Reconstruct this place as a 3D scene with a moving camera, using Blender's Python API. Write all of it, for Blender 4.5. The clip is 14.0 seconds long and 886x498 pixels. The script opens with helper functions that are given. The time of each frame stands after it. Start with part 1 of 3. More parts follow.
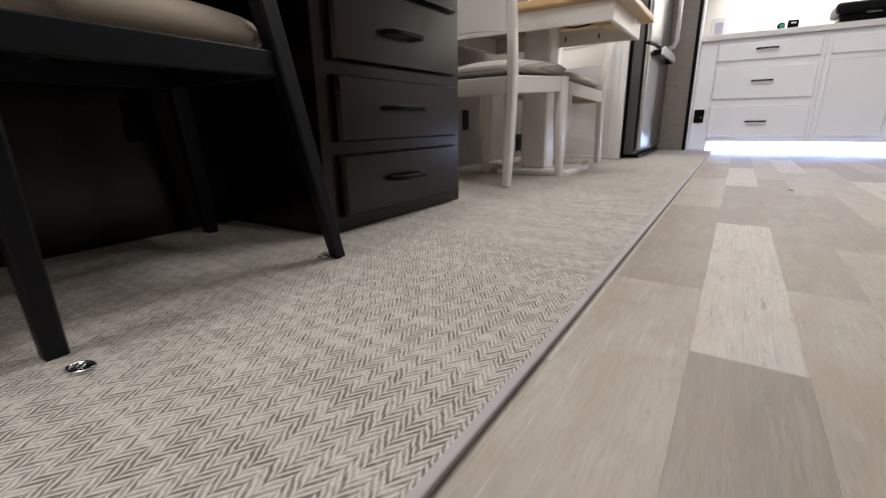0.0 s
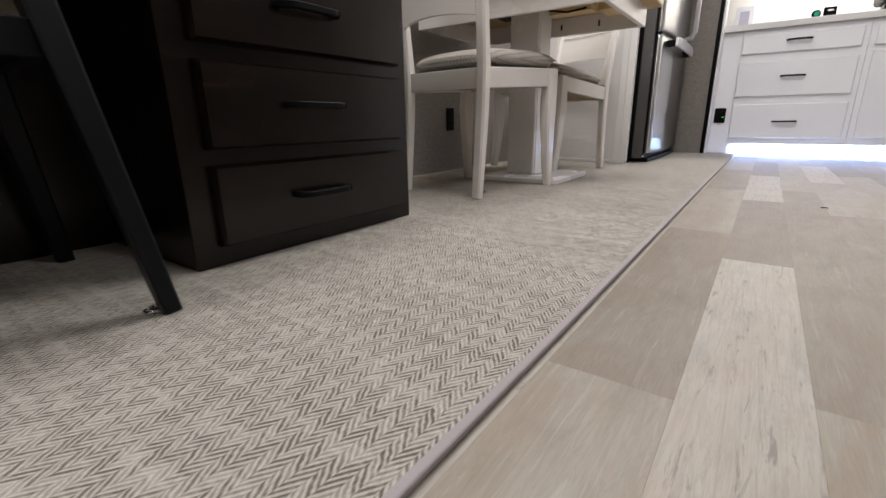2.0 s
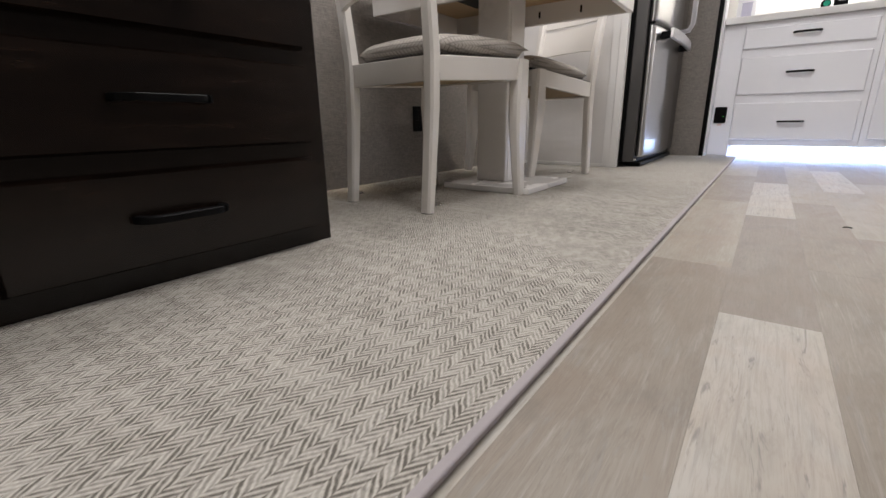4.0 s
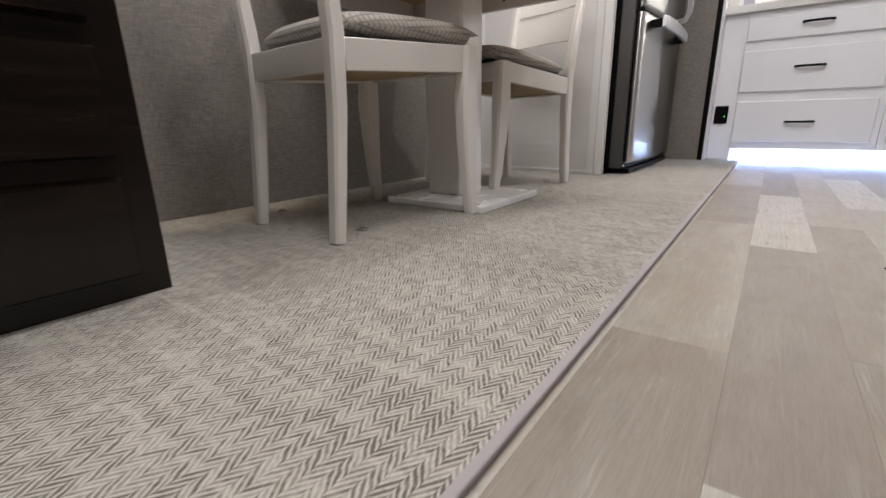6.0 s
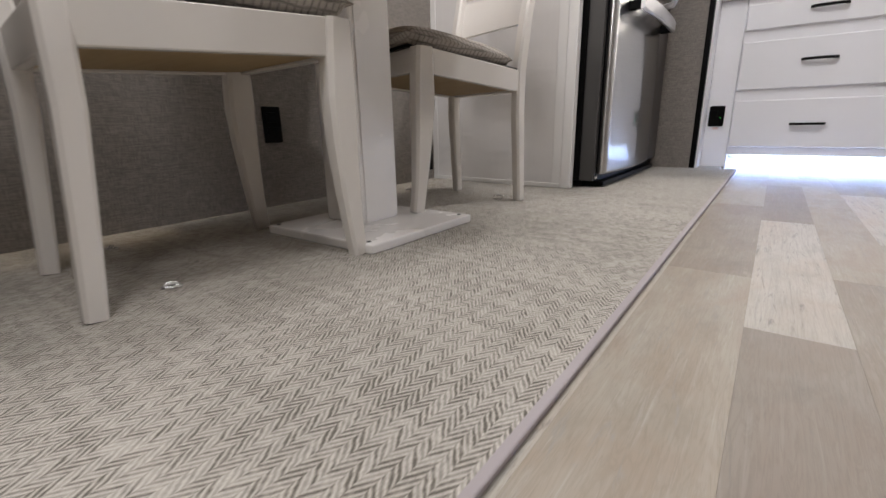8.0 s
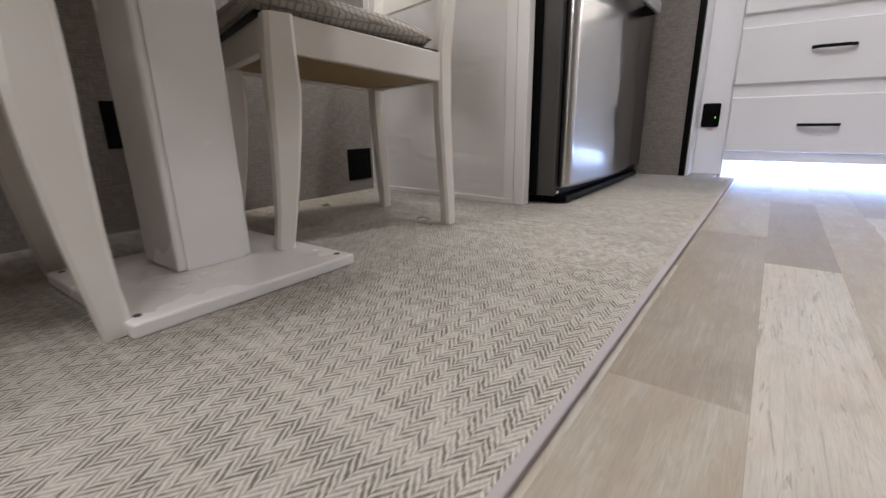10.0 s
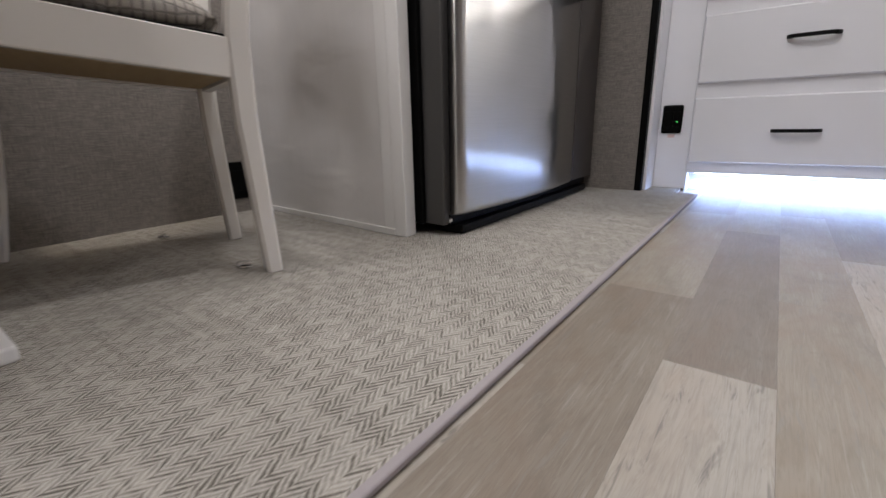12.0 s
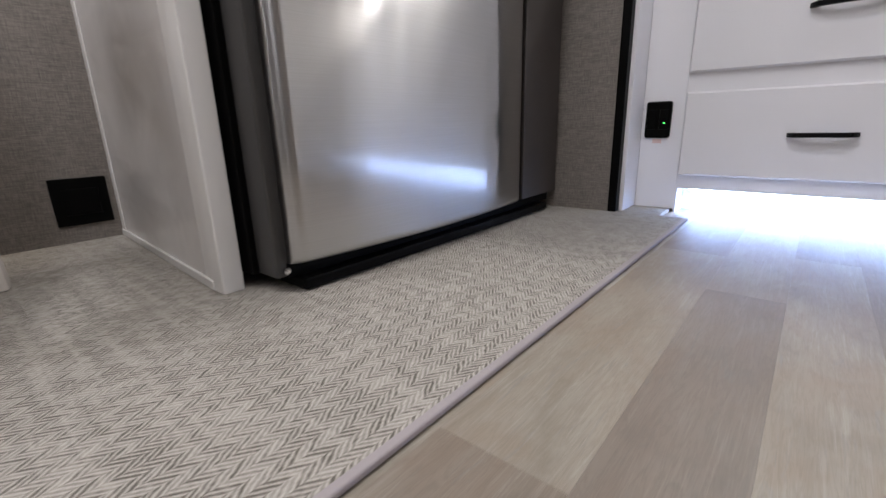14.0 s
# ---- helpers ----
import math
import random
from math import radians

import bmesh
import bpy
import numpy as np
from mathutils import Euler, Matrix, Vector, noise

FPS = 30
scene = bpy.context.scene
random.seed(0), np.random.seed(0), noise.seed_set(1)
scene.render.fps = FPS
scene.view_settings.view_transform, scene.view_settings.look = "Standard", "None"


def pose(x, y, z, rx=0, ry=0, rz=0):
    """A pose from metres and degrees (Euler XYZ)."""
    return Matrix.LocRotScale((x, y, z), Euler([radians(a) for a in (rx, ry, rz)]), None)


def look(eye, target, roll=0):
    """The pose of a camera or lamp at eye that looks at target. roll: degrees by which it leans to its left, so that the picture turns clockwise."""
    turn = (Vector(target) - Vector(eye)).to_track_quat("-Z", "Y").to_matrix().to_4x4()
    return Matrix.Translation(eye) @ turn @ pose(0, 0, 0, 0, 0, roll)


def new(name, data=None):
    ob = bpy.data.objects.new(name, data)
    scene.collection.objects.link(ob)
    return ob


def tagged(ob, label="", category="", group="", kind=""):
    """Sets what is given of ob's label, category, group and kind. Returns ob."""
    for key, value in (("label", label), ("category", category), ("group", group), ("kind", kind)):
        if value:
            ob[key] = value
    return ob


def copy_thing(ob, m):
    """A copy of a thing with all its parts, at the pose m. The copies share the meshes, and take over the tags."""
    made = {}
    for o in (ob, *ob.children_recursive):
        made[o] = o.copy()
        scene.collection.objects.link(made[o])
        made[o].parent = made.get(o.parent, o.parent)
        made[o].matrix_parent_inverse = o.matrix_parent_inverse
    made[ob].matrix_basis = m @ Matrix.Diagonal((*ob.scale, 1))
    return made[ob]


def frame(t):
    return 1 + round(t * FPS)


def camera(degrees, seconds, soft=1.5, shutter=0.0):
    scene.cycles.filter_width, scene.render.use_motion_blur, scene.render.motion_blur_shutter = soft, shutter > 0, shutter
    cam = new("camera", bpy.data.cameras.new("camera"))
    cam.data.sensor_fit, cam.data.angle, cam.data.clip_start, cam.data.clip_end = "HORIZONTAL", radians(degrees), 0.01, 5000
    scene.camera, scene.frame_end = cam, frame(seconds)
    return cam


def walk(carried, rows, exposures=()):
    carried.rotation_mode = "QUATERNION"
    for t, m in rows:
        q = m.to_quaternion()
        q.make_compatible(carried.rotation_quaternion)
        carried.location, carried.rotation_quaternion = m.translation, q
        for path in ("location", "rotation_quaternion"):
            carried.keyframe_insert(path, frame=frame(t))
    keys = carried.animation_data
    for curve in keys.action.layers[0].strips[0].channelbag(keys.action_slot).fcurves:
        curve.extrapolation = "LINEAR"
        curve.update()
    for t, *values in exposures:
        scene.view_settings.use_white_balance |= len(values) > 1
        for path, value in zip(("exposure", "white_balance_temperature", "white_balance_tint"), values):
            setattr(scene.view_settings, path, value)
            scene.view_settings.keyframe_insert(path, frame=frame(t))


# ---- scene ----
cam = camera(90.5, 14.0, 1.5, 0.45)
PATH = [
    (0, (0.04, -0.052, 0.271), (-1.013, 1.556, -0.281), -1.0),
    (0.5, (0.047, 0.029, 0.275), (-1.03, 1.618, -0.284), -0.9),
    (1, (0.052, 0.112, 0.269), (-1.048, 1.687, -0.286), -0.9),
    (1.5, (0.059, 0.205, 0.277), (-1.06, 1.767, -0.281), -0.9),
    (2, (0.063, 0.301, 0.274), (-1.059, 1.859, -0.284), -0.8),
    (2.5, (0.066, 0.386, 0.268), (-1.057, 1.944, -0.289), -0.8),
    (5, (0.032, 0.784, 0.272), (-1.1, 2.337, -0.283), -0.9),
    (5.5, (0.03, 0.882, 0.273), (-1.104, 2.434, -0.28), -1.0),
    (6, (0.03, 0.98, 0.272), (-1.106, 2.53, -0.282), -1.0),
    (6.5, (0.029, 1.092, 0.271), (-1.109, 2.642, -0.281), -1.1),
    (7, (0.03, 1.208, 0.268), (-1.112, 2.756, -0.28), -1.1),
    (7.5, (0.028, 1.329, 0.272), (-1.117, 2.876, -0.273), -1.2),
    (10, (0.006, 1.901, 0.277), (-1.137, 3.446, -0.277), -1.0),
    (10.5, (0.027, 2.013, 0.278), (-1.117, 3.557, -0.274), -1.1),
    (11, (0.055, 2.13, 0.277), (-1.093, 3.673, -0.273), -1.1),
    (11.5, (0.084, 2.255, 0.286), (-1.066, 3.795, -0.265), -1.1),
    (12, (0.103, 2.385, 0.289), (-1.052, 3.924, -0.259), -1.2),
    (12.5, (0.112, 2.516, 0.281), (-1.047, 4.052, -0.263), -1.2),
    (13, (0.123, 2.637, 0.287), (-1.042, 4.168, -0.258), -1.2),
    (13.5, (0.131, 2.764, 0.295), (-1.053, 4.278, -0.255), -1.3),
    (14, (0.138, 2.895, 0.293), (-1.097, 4.369, -0.255), -1.5),
]
walk(cam, [(t, look(eye, target, roll)) for t, eye, target, roll in PATH],
     [(0, 0.06, 6440, 10), (5, -0.05, 6410, 10), (7.5, -0.04, 6410, 10.5), (10.5, -0.08, 6380, 11), (11, -0.09, 6380, 11), (11.5, -0.20, 6350, 11), (12, -0.36, 6330, 11.5), (12.5, -0.31, 6310, 11.5), (13, -0.21, 6290, 12), (14, -0.18, 6250, 12)])
# ---- world and lights ----
world = bpy.data.worlds.new("interior_dark")
scene.world = world
world.use_nodes = True
world.node_tree.nodes["Background"].inputs[0].default_value = (0.75, 0.8, 0.9, 1)
world.node_tree.nodes["Background"].inputs[1].default_value = 0.0


def area_lamp(name, m, power, sx, sy, colour, shape="RECTANGLE"):
    data = bpy.data.lights.new(name, "AREA")
    data.shape, data.size, data.size_y, data.energy, data.color = shape, sx, sy, power, colour
    ob = new(name, data)
    ob.matrix_world = m
    return ob


WARM = (1.0, 0.965, 0.955)
COOL = (0.37, 0.54, 1.0)
CEIL = 2.08
# unseen ceiling lights: squares soften shadows, aisle ones brighten sides facing +x
LIGHT_SPOTS = [(-1.0, -1.0), (-0.90, -0.20), (-0.34, 1.55), (-0.15, 2.95), (0.75, 0.9), (0.62, 2.25), (0.50, 3.90)]
POWERS = (22.5, 12.0, 14.0, 13.0, 7.5, 6.5, 3.5)
for (lx, ly), watts in zip(LIGHT_SPOTS, POWERS):
    wide = 0.44 if lx < -0.3 else 0.16
    area_lamp("ceiling_lamp", pose(lx, ly, CEIL - 0.035), watts, wide, wide, WARM, "SQUARE" if lx < -0.3 else "DISK")
TABLE_LAMP = (-0.85, 2.55)
area_lamp("table_lamp", pose(TABLE_LAMP[0], TABLE_LAMP[1], CEIL - 0.035), 9.0, 0.17, 0.17, WARM, "DISK")
COUNTER_SPOTS = [(0.08, 4.78), (0.64, 4.78), (1.20, 4.78)]
for lx, ly in COUNTER_SPOTS:
    area_lamp("counter_lamp", pose(lx, ly, 1.428), 5.5, 0.07, 0.07, (1.0, 0.95, 0.88), "DISK")
# added narrow lamp without a fixture, draws the warm strip along the wall
strip_fill = area_lamp("strip_fill_lamp", pose(-1.290, 2.05, CEIL - 0.05), 0.28, 0.03, 2.1, (1.0, 0.84, 0.62))
strip_fill.data.spread = radians(10)
area_lamp("toe_kick_lamp", pose(0.60, 4.478, 0.072, -25), 9.5, 1.5, 0.012, COOL)


# ---- materials ----
class Graph:
    def __init__(self, name):
        self.mat = bpy.data.materials.new(name)
        self.mat.use_nodes = True
        self.nodes, self.links = self.mat.node_tree.nodes, self.mat.node_tree.links
        self.bsdf = self.nodes["Principled BSDF"]

    def add(self, kind, **inputs):
        n = self.nodes.new(kind)
        for k, v in inputs.items():
            n.inputs[k].default_value = v
        return n

    def join(self, a, b):
        self.links.new(a, b)

    def math(self, op, a, b=None, c=None):
        n = self.nodes.new("ShaderNodeMath")
        n.operation = op
        for i, v in enumerate((a, b, c)):
            if v is None:
                continue
            if isinstance(v, (int, float)):
                n.inputs[i].default_value = v
            else:
                self.links.new(v, n.inputs[i])
        return n.outputs[0]

    def coords(self, scale=(1, 1, 1), offset=None):
        tc = self.nodes.new("ShaderNodeTexCoord")
        m = self.nodes.new("ShaderNodeMapping")
        m.inputs["Scale"].default_value = scale
        self.links.new(tc.outputs["Object"], m.inputs["Vector"])
        if offset is not None:
            self.links.new(offset, m.inputs["Location"])
        return m.outputs["Vector"]

    def noise(self, vec, scale, detail=3.0, rough=0.55, distortion=0.0):
        n = self.add("ShaderNodeTexNoise", Scale=scale, Detail=detail, Roughness=rough, Distortion=distortion)
        self.links.new(vec, n.inputs["Vector"])
        return n.outputs["Fac"]

    def ramp(self, fac, stops):
        n = self.nodes.new("ShaderNodeValToRGB")
        el = n.color_ramp.elements
        while len(el) < len(stops):
            el.new(0.5)
        for e, (p, c) in zip(el, stops):
            e.position, e.color = p, (*c, 1)
        self.links.new(fac, n.inputs["Fac"])
        return n.outputs["Color"]

    def mix(self, fac, a, b, blend="MIX"):
        n = self.nodes.new("ShaderNodeMix")
        n.data_type, n.blend_type = "RGBA", blend
        for i, v in ((0, fac), (6, a), (7, b)):
            if isinstance(v, (int, float)):
                n.inputs[i].default_value = v
            elif isinstance(v, tuple):
                n.inputs[i].default_value = (*v, 1)
            else:
                self.links.new(v, n.inputs[i])
        return n.outputs[2]

    def bump(self, height, strength, distance):
        n = self.add("ShaderNodeBump", Strength=strength, Distance=distance)
        self.links.new(height, n.inputs["Height"])
        self.links.new(n.outputs["Normal"], self.bsdf.inputs["Normal"])

    def base(self, c):
        self.links.new(c, self.bsdf.inputs["Base Color"])


def shade(c, k):
    return tuple(min(1.0, v * k) for v in c)


def painted(name, colour, rough=0.4, vary=0.06, grain=60.0, bump=0.15, dist=0.0006, stretch=(1, 1, 1), metal=0.0, spec=0.5):
    """Paint or plastic with faint mottling at two scales and a fine relief."""
    g = Graph(name)
    v = g.coords(stretch)
    big, fine = g.noise(v, 5.0, 3), g.noise(v, grain, 4, 0.6)
    c = g.mix(big, shade(colour, 1 - vary), shade(colour, 1 + vary * 0.6))
    c = g.mix(g.math("MULTIPLY", fine, 0.35), c, shade(colour, 1 - 1.2 * vary))
    g.base(c)
    g.join(g.math("MULTIPLY_ADD", big, 0.14, rough - 0.07), g.bsdf.inputs["Roughness"])
    g.bsdf.inputs["Metallic"].default_value = metal
    g.bsdf.inputs["Specular IOR Level"].default_value = spec
    g.bump(fine, bump, dist)
    return g.mat


def glow(name, colour, strength):
    g = Graph(name)
    g.bsdf.inputs["Base Color"].default_value = (*colour, 1)
    g.bsdf.inputs["Emission Color"].default_value = (*colour, 1)
    g.bsdf.inputs["Emission Strength"].default_value = strength
    return g.mat


def herringbone():
    """Flat-woven tweed carpet: zigzag yarns, light over dark, with slubs."""
    g = Graph("herringbone_weave")
    tc = g.nodes.new("ShaderNodeTexCoord")
    sep = g.nodes.new("ShaderNodeSeparateXYZ")
    g.join(tc.outputs["Object"], sep.inputs[0])
    wob = g.noise(g.coords(), 90.0, 2)
    wobble = g.math("MULTIPLY_ADD", wob, 0.0036, -0.0018)
    x = g.math("ADD", sep.outputs["X"], wobble)
    y = g.math("ADD", sep.outputs["Y"], wobble)
    half, pitch = 0.0132, 0.0098
    tri = g.math("PINGPONG", x, half)
    column = g.math("FLOOR", g.math("DIVIDE", x, half))
    count = g.math("ADD", g.math("DIVIDE", g.math("MULTIPLY_ADD", tri, 1.45, y), pitch), g.math("MULTIPLY", column, 0.5))
    yarn = g.math("FRACT", count)
    stripe = g.math("ABSOLUTE", g.math("MULTIPLY_ADD", yarn, 2.0, -1.0))
    cell = g.nodes.new("ShaderNodeCombineXYZ")
    g.join(g.math("FLOOR", g.math("ADD", count, 0.5)), cell.inputs[0])
    g.join(column, cell.inputs[1])
    hash_ = g.nodes.new("ShaderNodeTexWhiteNoise")
    g.join(cell.outputs[0], hash_.inputs["Vector"])
    slub = g.noise(g.coords((28, 240, 1)), 1.0, 3)
    slub2 = g.noise(g.coords((210, 150, 1)), 1.0, 4, 0.75)
    patch = g.noise(g.coords((1.4, 9, 1)), 1.0, 3)
    weft = g.noise(g.coords((2.2, 60, 1)), 1.0, 3, 0.7)
    dark = g.math("SMOOTH_MIN", g.math("MULTIPLY", g.math("SUBTRACT", stripe, 0.24), 2.2), 1.0, 0.2)
    dark = g.math("MAXIMUM", dark, 0.0)
    dark = g.math("MULTIPLY", dark, g.math("MULTIPLY_ADD", slub2, 2.9, -0.50))
    dark = g.math("MULTIPLY", dark, g.math("MULTIPLY_ADD", patch, 0.6, 0.70))
    dark = g.math("MULTIPLY", dark, g.math("MULTIPLY_ADD", hash_.outputs["Value"], 0.75, 0.45))
    dark = g.math("MULTIPLY", dark, g.math("MULTIPLY_ADD", weft, 2.2, -0.08))
    dark = g.math("MINIMUM", dark, 1.0)
    pale = g.mix(slub, (0.42, 0.395, 0.352), (0.64, 0.607, 0.547))
    pale = g.mix(g.math("MULTIPLY", patch, 0.4), pale, (0.62, 0.587, 0.53))
    pale = g.mix(g.math("MULTIPLY", hash_.outputs["Value"], 0.22), pale, (0.46, 0.40, 0.32))
    speck = g.noise(g.coords((420, 300, 1)), 1.0, 3, 0.7)
    pale = g.mix(g.ramp(speck, [(0.38, (0.55, 0.55, 0.55)), (0.55, (0, 0, 0))]), pale, (0.27, 0.25, 0.225))
    g.base(g.mix(dark, pale, (0.125, 0.113, 0.095)))
    g.bsdf.inputs["Roughness"].default_value = 0.92
    g.bump(g.math("SUBTRACT", g.math("MULTIPLY", slub2, 0.5), dark), 0.6, 0.0012)
    return g.mat


def plank_vinyl(name, pale, deep, streak):
    """Embossed vinyl plank with a printed weathered grain along y."""
    g = Graph(name)
    info = g.nodes.new("ShaderNodeObjectInfo")
    shift = g.nodes.new("ShaderNodeCombineXYZ")
    for i, k in enumerate((3.1, 17.0, 0.0)):
        g.join(g.math("MULTIPLY", info.outputs["Random"], k), shift.inputs[i])
    wide = g.noise(g.coords((13, 2.2, 1), shift.outputs[0]), 1.0, 4, 0.6, 0.6)
    grain = g.noise(g.coords((170, 6, 1), shift.outputs[0]), 1.0, 4, 0.65, 0.8)
    fine = g.noise(g.coords((420, 26, 1), shift.outputs[0]), 1.0, 3, 0.6)
    smear = g.noise(g.coords((34, 3.0, 1), shift.outputs[0]), 1.0, 3, 0.6, 1.2)
    cloud = g.noise(g.coords((16, 7, 1), shift.outputs[0]), 1.0, 5, 0.62, 0.3)
    knot = g.noise(g.coords((38, 11, 1), shift.outputs[0]), 1.0, 2, 0.5, 1.6)
    c = g.ramp(g.math("MULTIPLY", g.math("ADD", wide, cloud), 0.5), [(0.34, deep), (0.50, shade(pale, 0.92)), (0.66, pale)])
    c = g.mix(g.ramp(knot, [(0.66, (0, 0, 0)), (0.76, (0.45, 0.45, 0.45))]), c, shade(deep, 0.72))
    c = g.mix(g.ramp(grain, [(0.52, (0, 0, 0)), (0.68, (0.60, 0.60, 0.60))]), c, streak)
    c = g.mix(g.ramp(smear, [(0.58, (0, 0, 0)), (0.76, (0.38, 0.38, 0.38))]), c, shade(pale, 1.15))
    drift = g.noise(g.coords((9, 4.5, 1), shift.outputs[0]), 1.0, 3, 0.6, 0.8)
    c = g.mix(g.ramp(drift, [(0.42, (0, 0, 0)), (0.64, (0.70, 0.70, 0.70))]), c, (deep[0] * 1.10, deep[1] * 1.02, deep[2] * 0.98))
    c = g.mix(g.ramp(cloud, [(0.28, (0.5, 0.5, 0.5)), (0.45, (0, 0, 0))]), c, (deep[0] * 0.86, deep[1] * 0.91, deep[2] * 0.96))
    crack = g.noise(g.coords((75, 9, 1), shift.outputs[0]), 1.0, 4, 0.7, 1.0)
    c = g.mix(g.ramp(crack, [(0.58, (0, 0, 0)), (0.67, (0.75, 0.75, 0.75))]), c, shade(streak, 0.66))
    c = g.mix(g.ramp(fine, [(0.55, (0, 0, 0)), (0.76, (0.34, 0.34, 0.34))]), c, shade(deep, 0.70))
    vein = g.noise(g.coords((64, 4.5, 1), shift.outputs[0]), 1.0, 5, 0.66, 3.4)
    c = g.mix(g.ramp(vein, [(0.47, (0, 0, 0)), (0.53, (0.26, 0.26, 0.26)), (0.59, (0, 0, 0))]), c, (deep[0] * 0.70, deep[1] * 0.66, deep[2] * 0.62))
    g.base(c)
    g.join(g.math("MULTIPLY_ADD", grain, 0.22, 0.34), g.bsdf.inputs["Roughness"])
    g.bump(g.math("ADD", grain, g.math("MULTIPLY", fine, 0.5)), 0.22, 0.0008)
    return g.mat


def linen(name, colour):
    """Wall covering printed like coarse linen."""
    g = Graph(name)
    across = g.noise(g.coords((38, 38, 520)), 1.0, 3, 0.6)
    upright = g.noise(g.coords((520, 520, 38)), 1.0, 3, 0.6)
    blot = g.noise(g.coords((5, 5, 2.5)), 1.0, 3)
    t = g.math("MULTIPLY", g.math("ADD", across, upright), 0.5)
    c = g.ramp(t, [(0.36, shade(colour, 0.55)), (0.5, colour), (0.63, shade(colour, 1.5))])
    g.base(g.mix(g.math("MULTIPLY", blot, 0.5), c, shade(colour, 0.84)))
    g.bsdf.inputs["Roughness"].default_value = 0.6
    g.bump(t, 0.4, 0.001)
    return g.mat


def plaid_cloth():
    """Woven seat cloth with rough light and dark cross bands."""
    g = Graph("plaid_seat_cloth")
    tc = g.nodes.new("ShaderNodeTexCoord")
    sep = g.nodes.new("ShaderNodeSeparateXYZ")
    g.join(tc.outputs["Object"], sep.inputs[0])
    drift = g.math("MULTIPLY_ADD", g.noise(g.coords(), 45.0, 2), 0.005, -0.0025)
    a = g.noise(g.coords((14, 230, 60)), 1.0, 3, 0.65)
    b = g.noise(g.coords((230, 14, 60)), 1.0, 3, 0.65)
    fine = g.noise(g.coords(), 620.0, 3)
    lines = []
    for axis, thread in (("X", b), ("Y", a)):
        saw = g.math("DIVIDE", g.math("PINGPONG", g.math("ADD", sep.outputs[axis], drift), 0.0074), 0.0074)
        lines.append(g.math("MULTIPLY", g.math("SUBTRACT", 1.0, g.math("MULTIPLY", saw, 2.3)), g.math("MULTIPLY_ADD", thread, 2.6, -0.45)))
    t = g.math("MAXIMUM", g.math("MAXIMUM", lines[0], lines[1]), 0.0)
    t = g.math("MINIMUM", t, 1.0)
    c = g.mix(g.math("MULTIPLY", g.math("ADD", a, b), 0.5), (0.27, 0.243, 0.215), (0.70, 0.64, 0.565))
    c = g.mix(g.math("MULTIPLY", t, 0.80), c, (0.06, 0.056, 0.056))
    g.base(g.mix(g.math("MULTIPLY", fine, 0.4), c, (0.26, 0.24, 0.22)))
    g.bsdf.inputs["Roughness"].default_value = 0.9
    g.bump(g.math("SUBTRACT", fine, t), 0.5, 0.0012)
    return g.mat


def dark_wood():
    g = Graph("espresso_stained_maple")
    grain = g.noise(g.coords((20, 3.5, 34)), 1.0, 4, 0.6, 1.2)
    blot = g.noise(g.coords((5, 3, 7)), 1.0, 3)
    c = g.ramp(grain, [(0.3, (0.0040, 0.0021, 0.0014)), (0.52, (0.0100, 0.0055, 0.0038)), (0.72, (0.024, 0.0135, 0.0092))])
    g.base(g.mix(g.math("MULTIPLY", blot, 0.7), c, (0.0055, 0.0036, 0.0029)))
    g.bsdf.inputs["Specular IOR Level"].default_value = 0.36
    g.join(g.math("MULTIPLY_ADD", blot, 0.14, 0.16), g.bsdf.inputs["Roughness"])
    g.bump(grain, 0.08, 0.0006)
    return g.mat


def light_wood(name, a, b, rough=0.45):
    g = Graph(name)
    grain = g.noise(g.coords((6, 70, 70)), 1.0, 4, 0.6, 0.7)
    g.base(g.mix(grain, a, b))
    g.bsdf.inputs["Roughness"].default_value = rough
    g.bump(grain, 0.15, 0.0006)
    return g.mat


def stainless():
    """Steel brushed across, which draws lights out into tall narrow streaks."""
    g = Graph("brushed_stainless_steel")
    brush = g.noise(g.coords((30, 5, 900)), 1.0, 3, 0.6)
    soft_dents = g.noise(g.coords((1, 7.0, 0.5)), 1.0, 2)
    tint = g.mix(brush, (0.48, 0.475, 0.475), (0.60, 0.595, 0.60))
    upright = g.nodes.new("ShaderNodeCombineXYZ")
    upright.inputs[2].default_value = 1.0
    dents = g.add("ShaderNodeBump", Strength=0.10, Distance=0.02)
    g.join(soft_dents, dents.inputs["Height"])
    both = g.add("ShaderNodeMixShader", Fac=0.48)
    for k, (rough, stretch) in enumerate(((0.30, -0.60), (0.10, -0.40))):
        coat = g.add("ShaderNodeBsdfAnisotropic", Roughness=rough, Anisotropy=stretch)
        g.join(tint, coat.inputs["Color"])
        g.join(upright.outputs[0], coat.inputs["Tangent"])
        g.join(dents.outputs["Normal"], coat.inputs["Normal"])
        g.join(coat.outputs[0], both.inputs[k + 1])
    g.join(both.outputs[0], g.nodes["Material Output"].inputs["Surface"])
    return g.mat


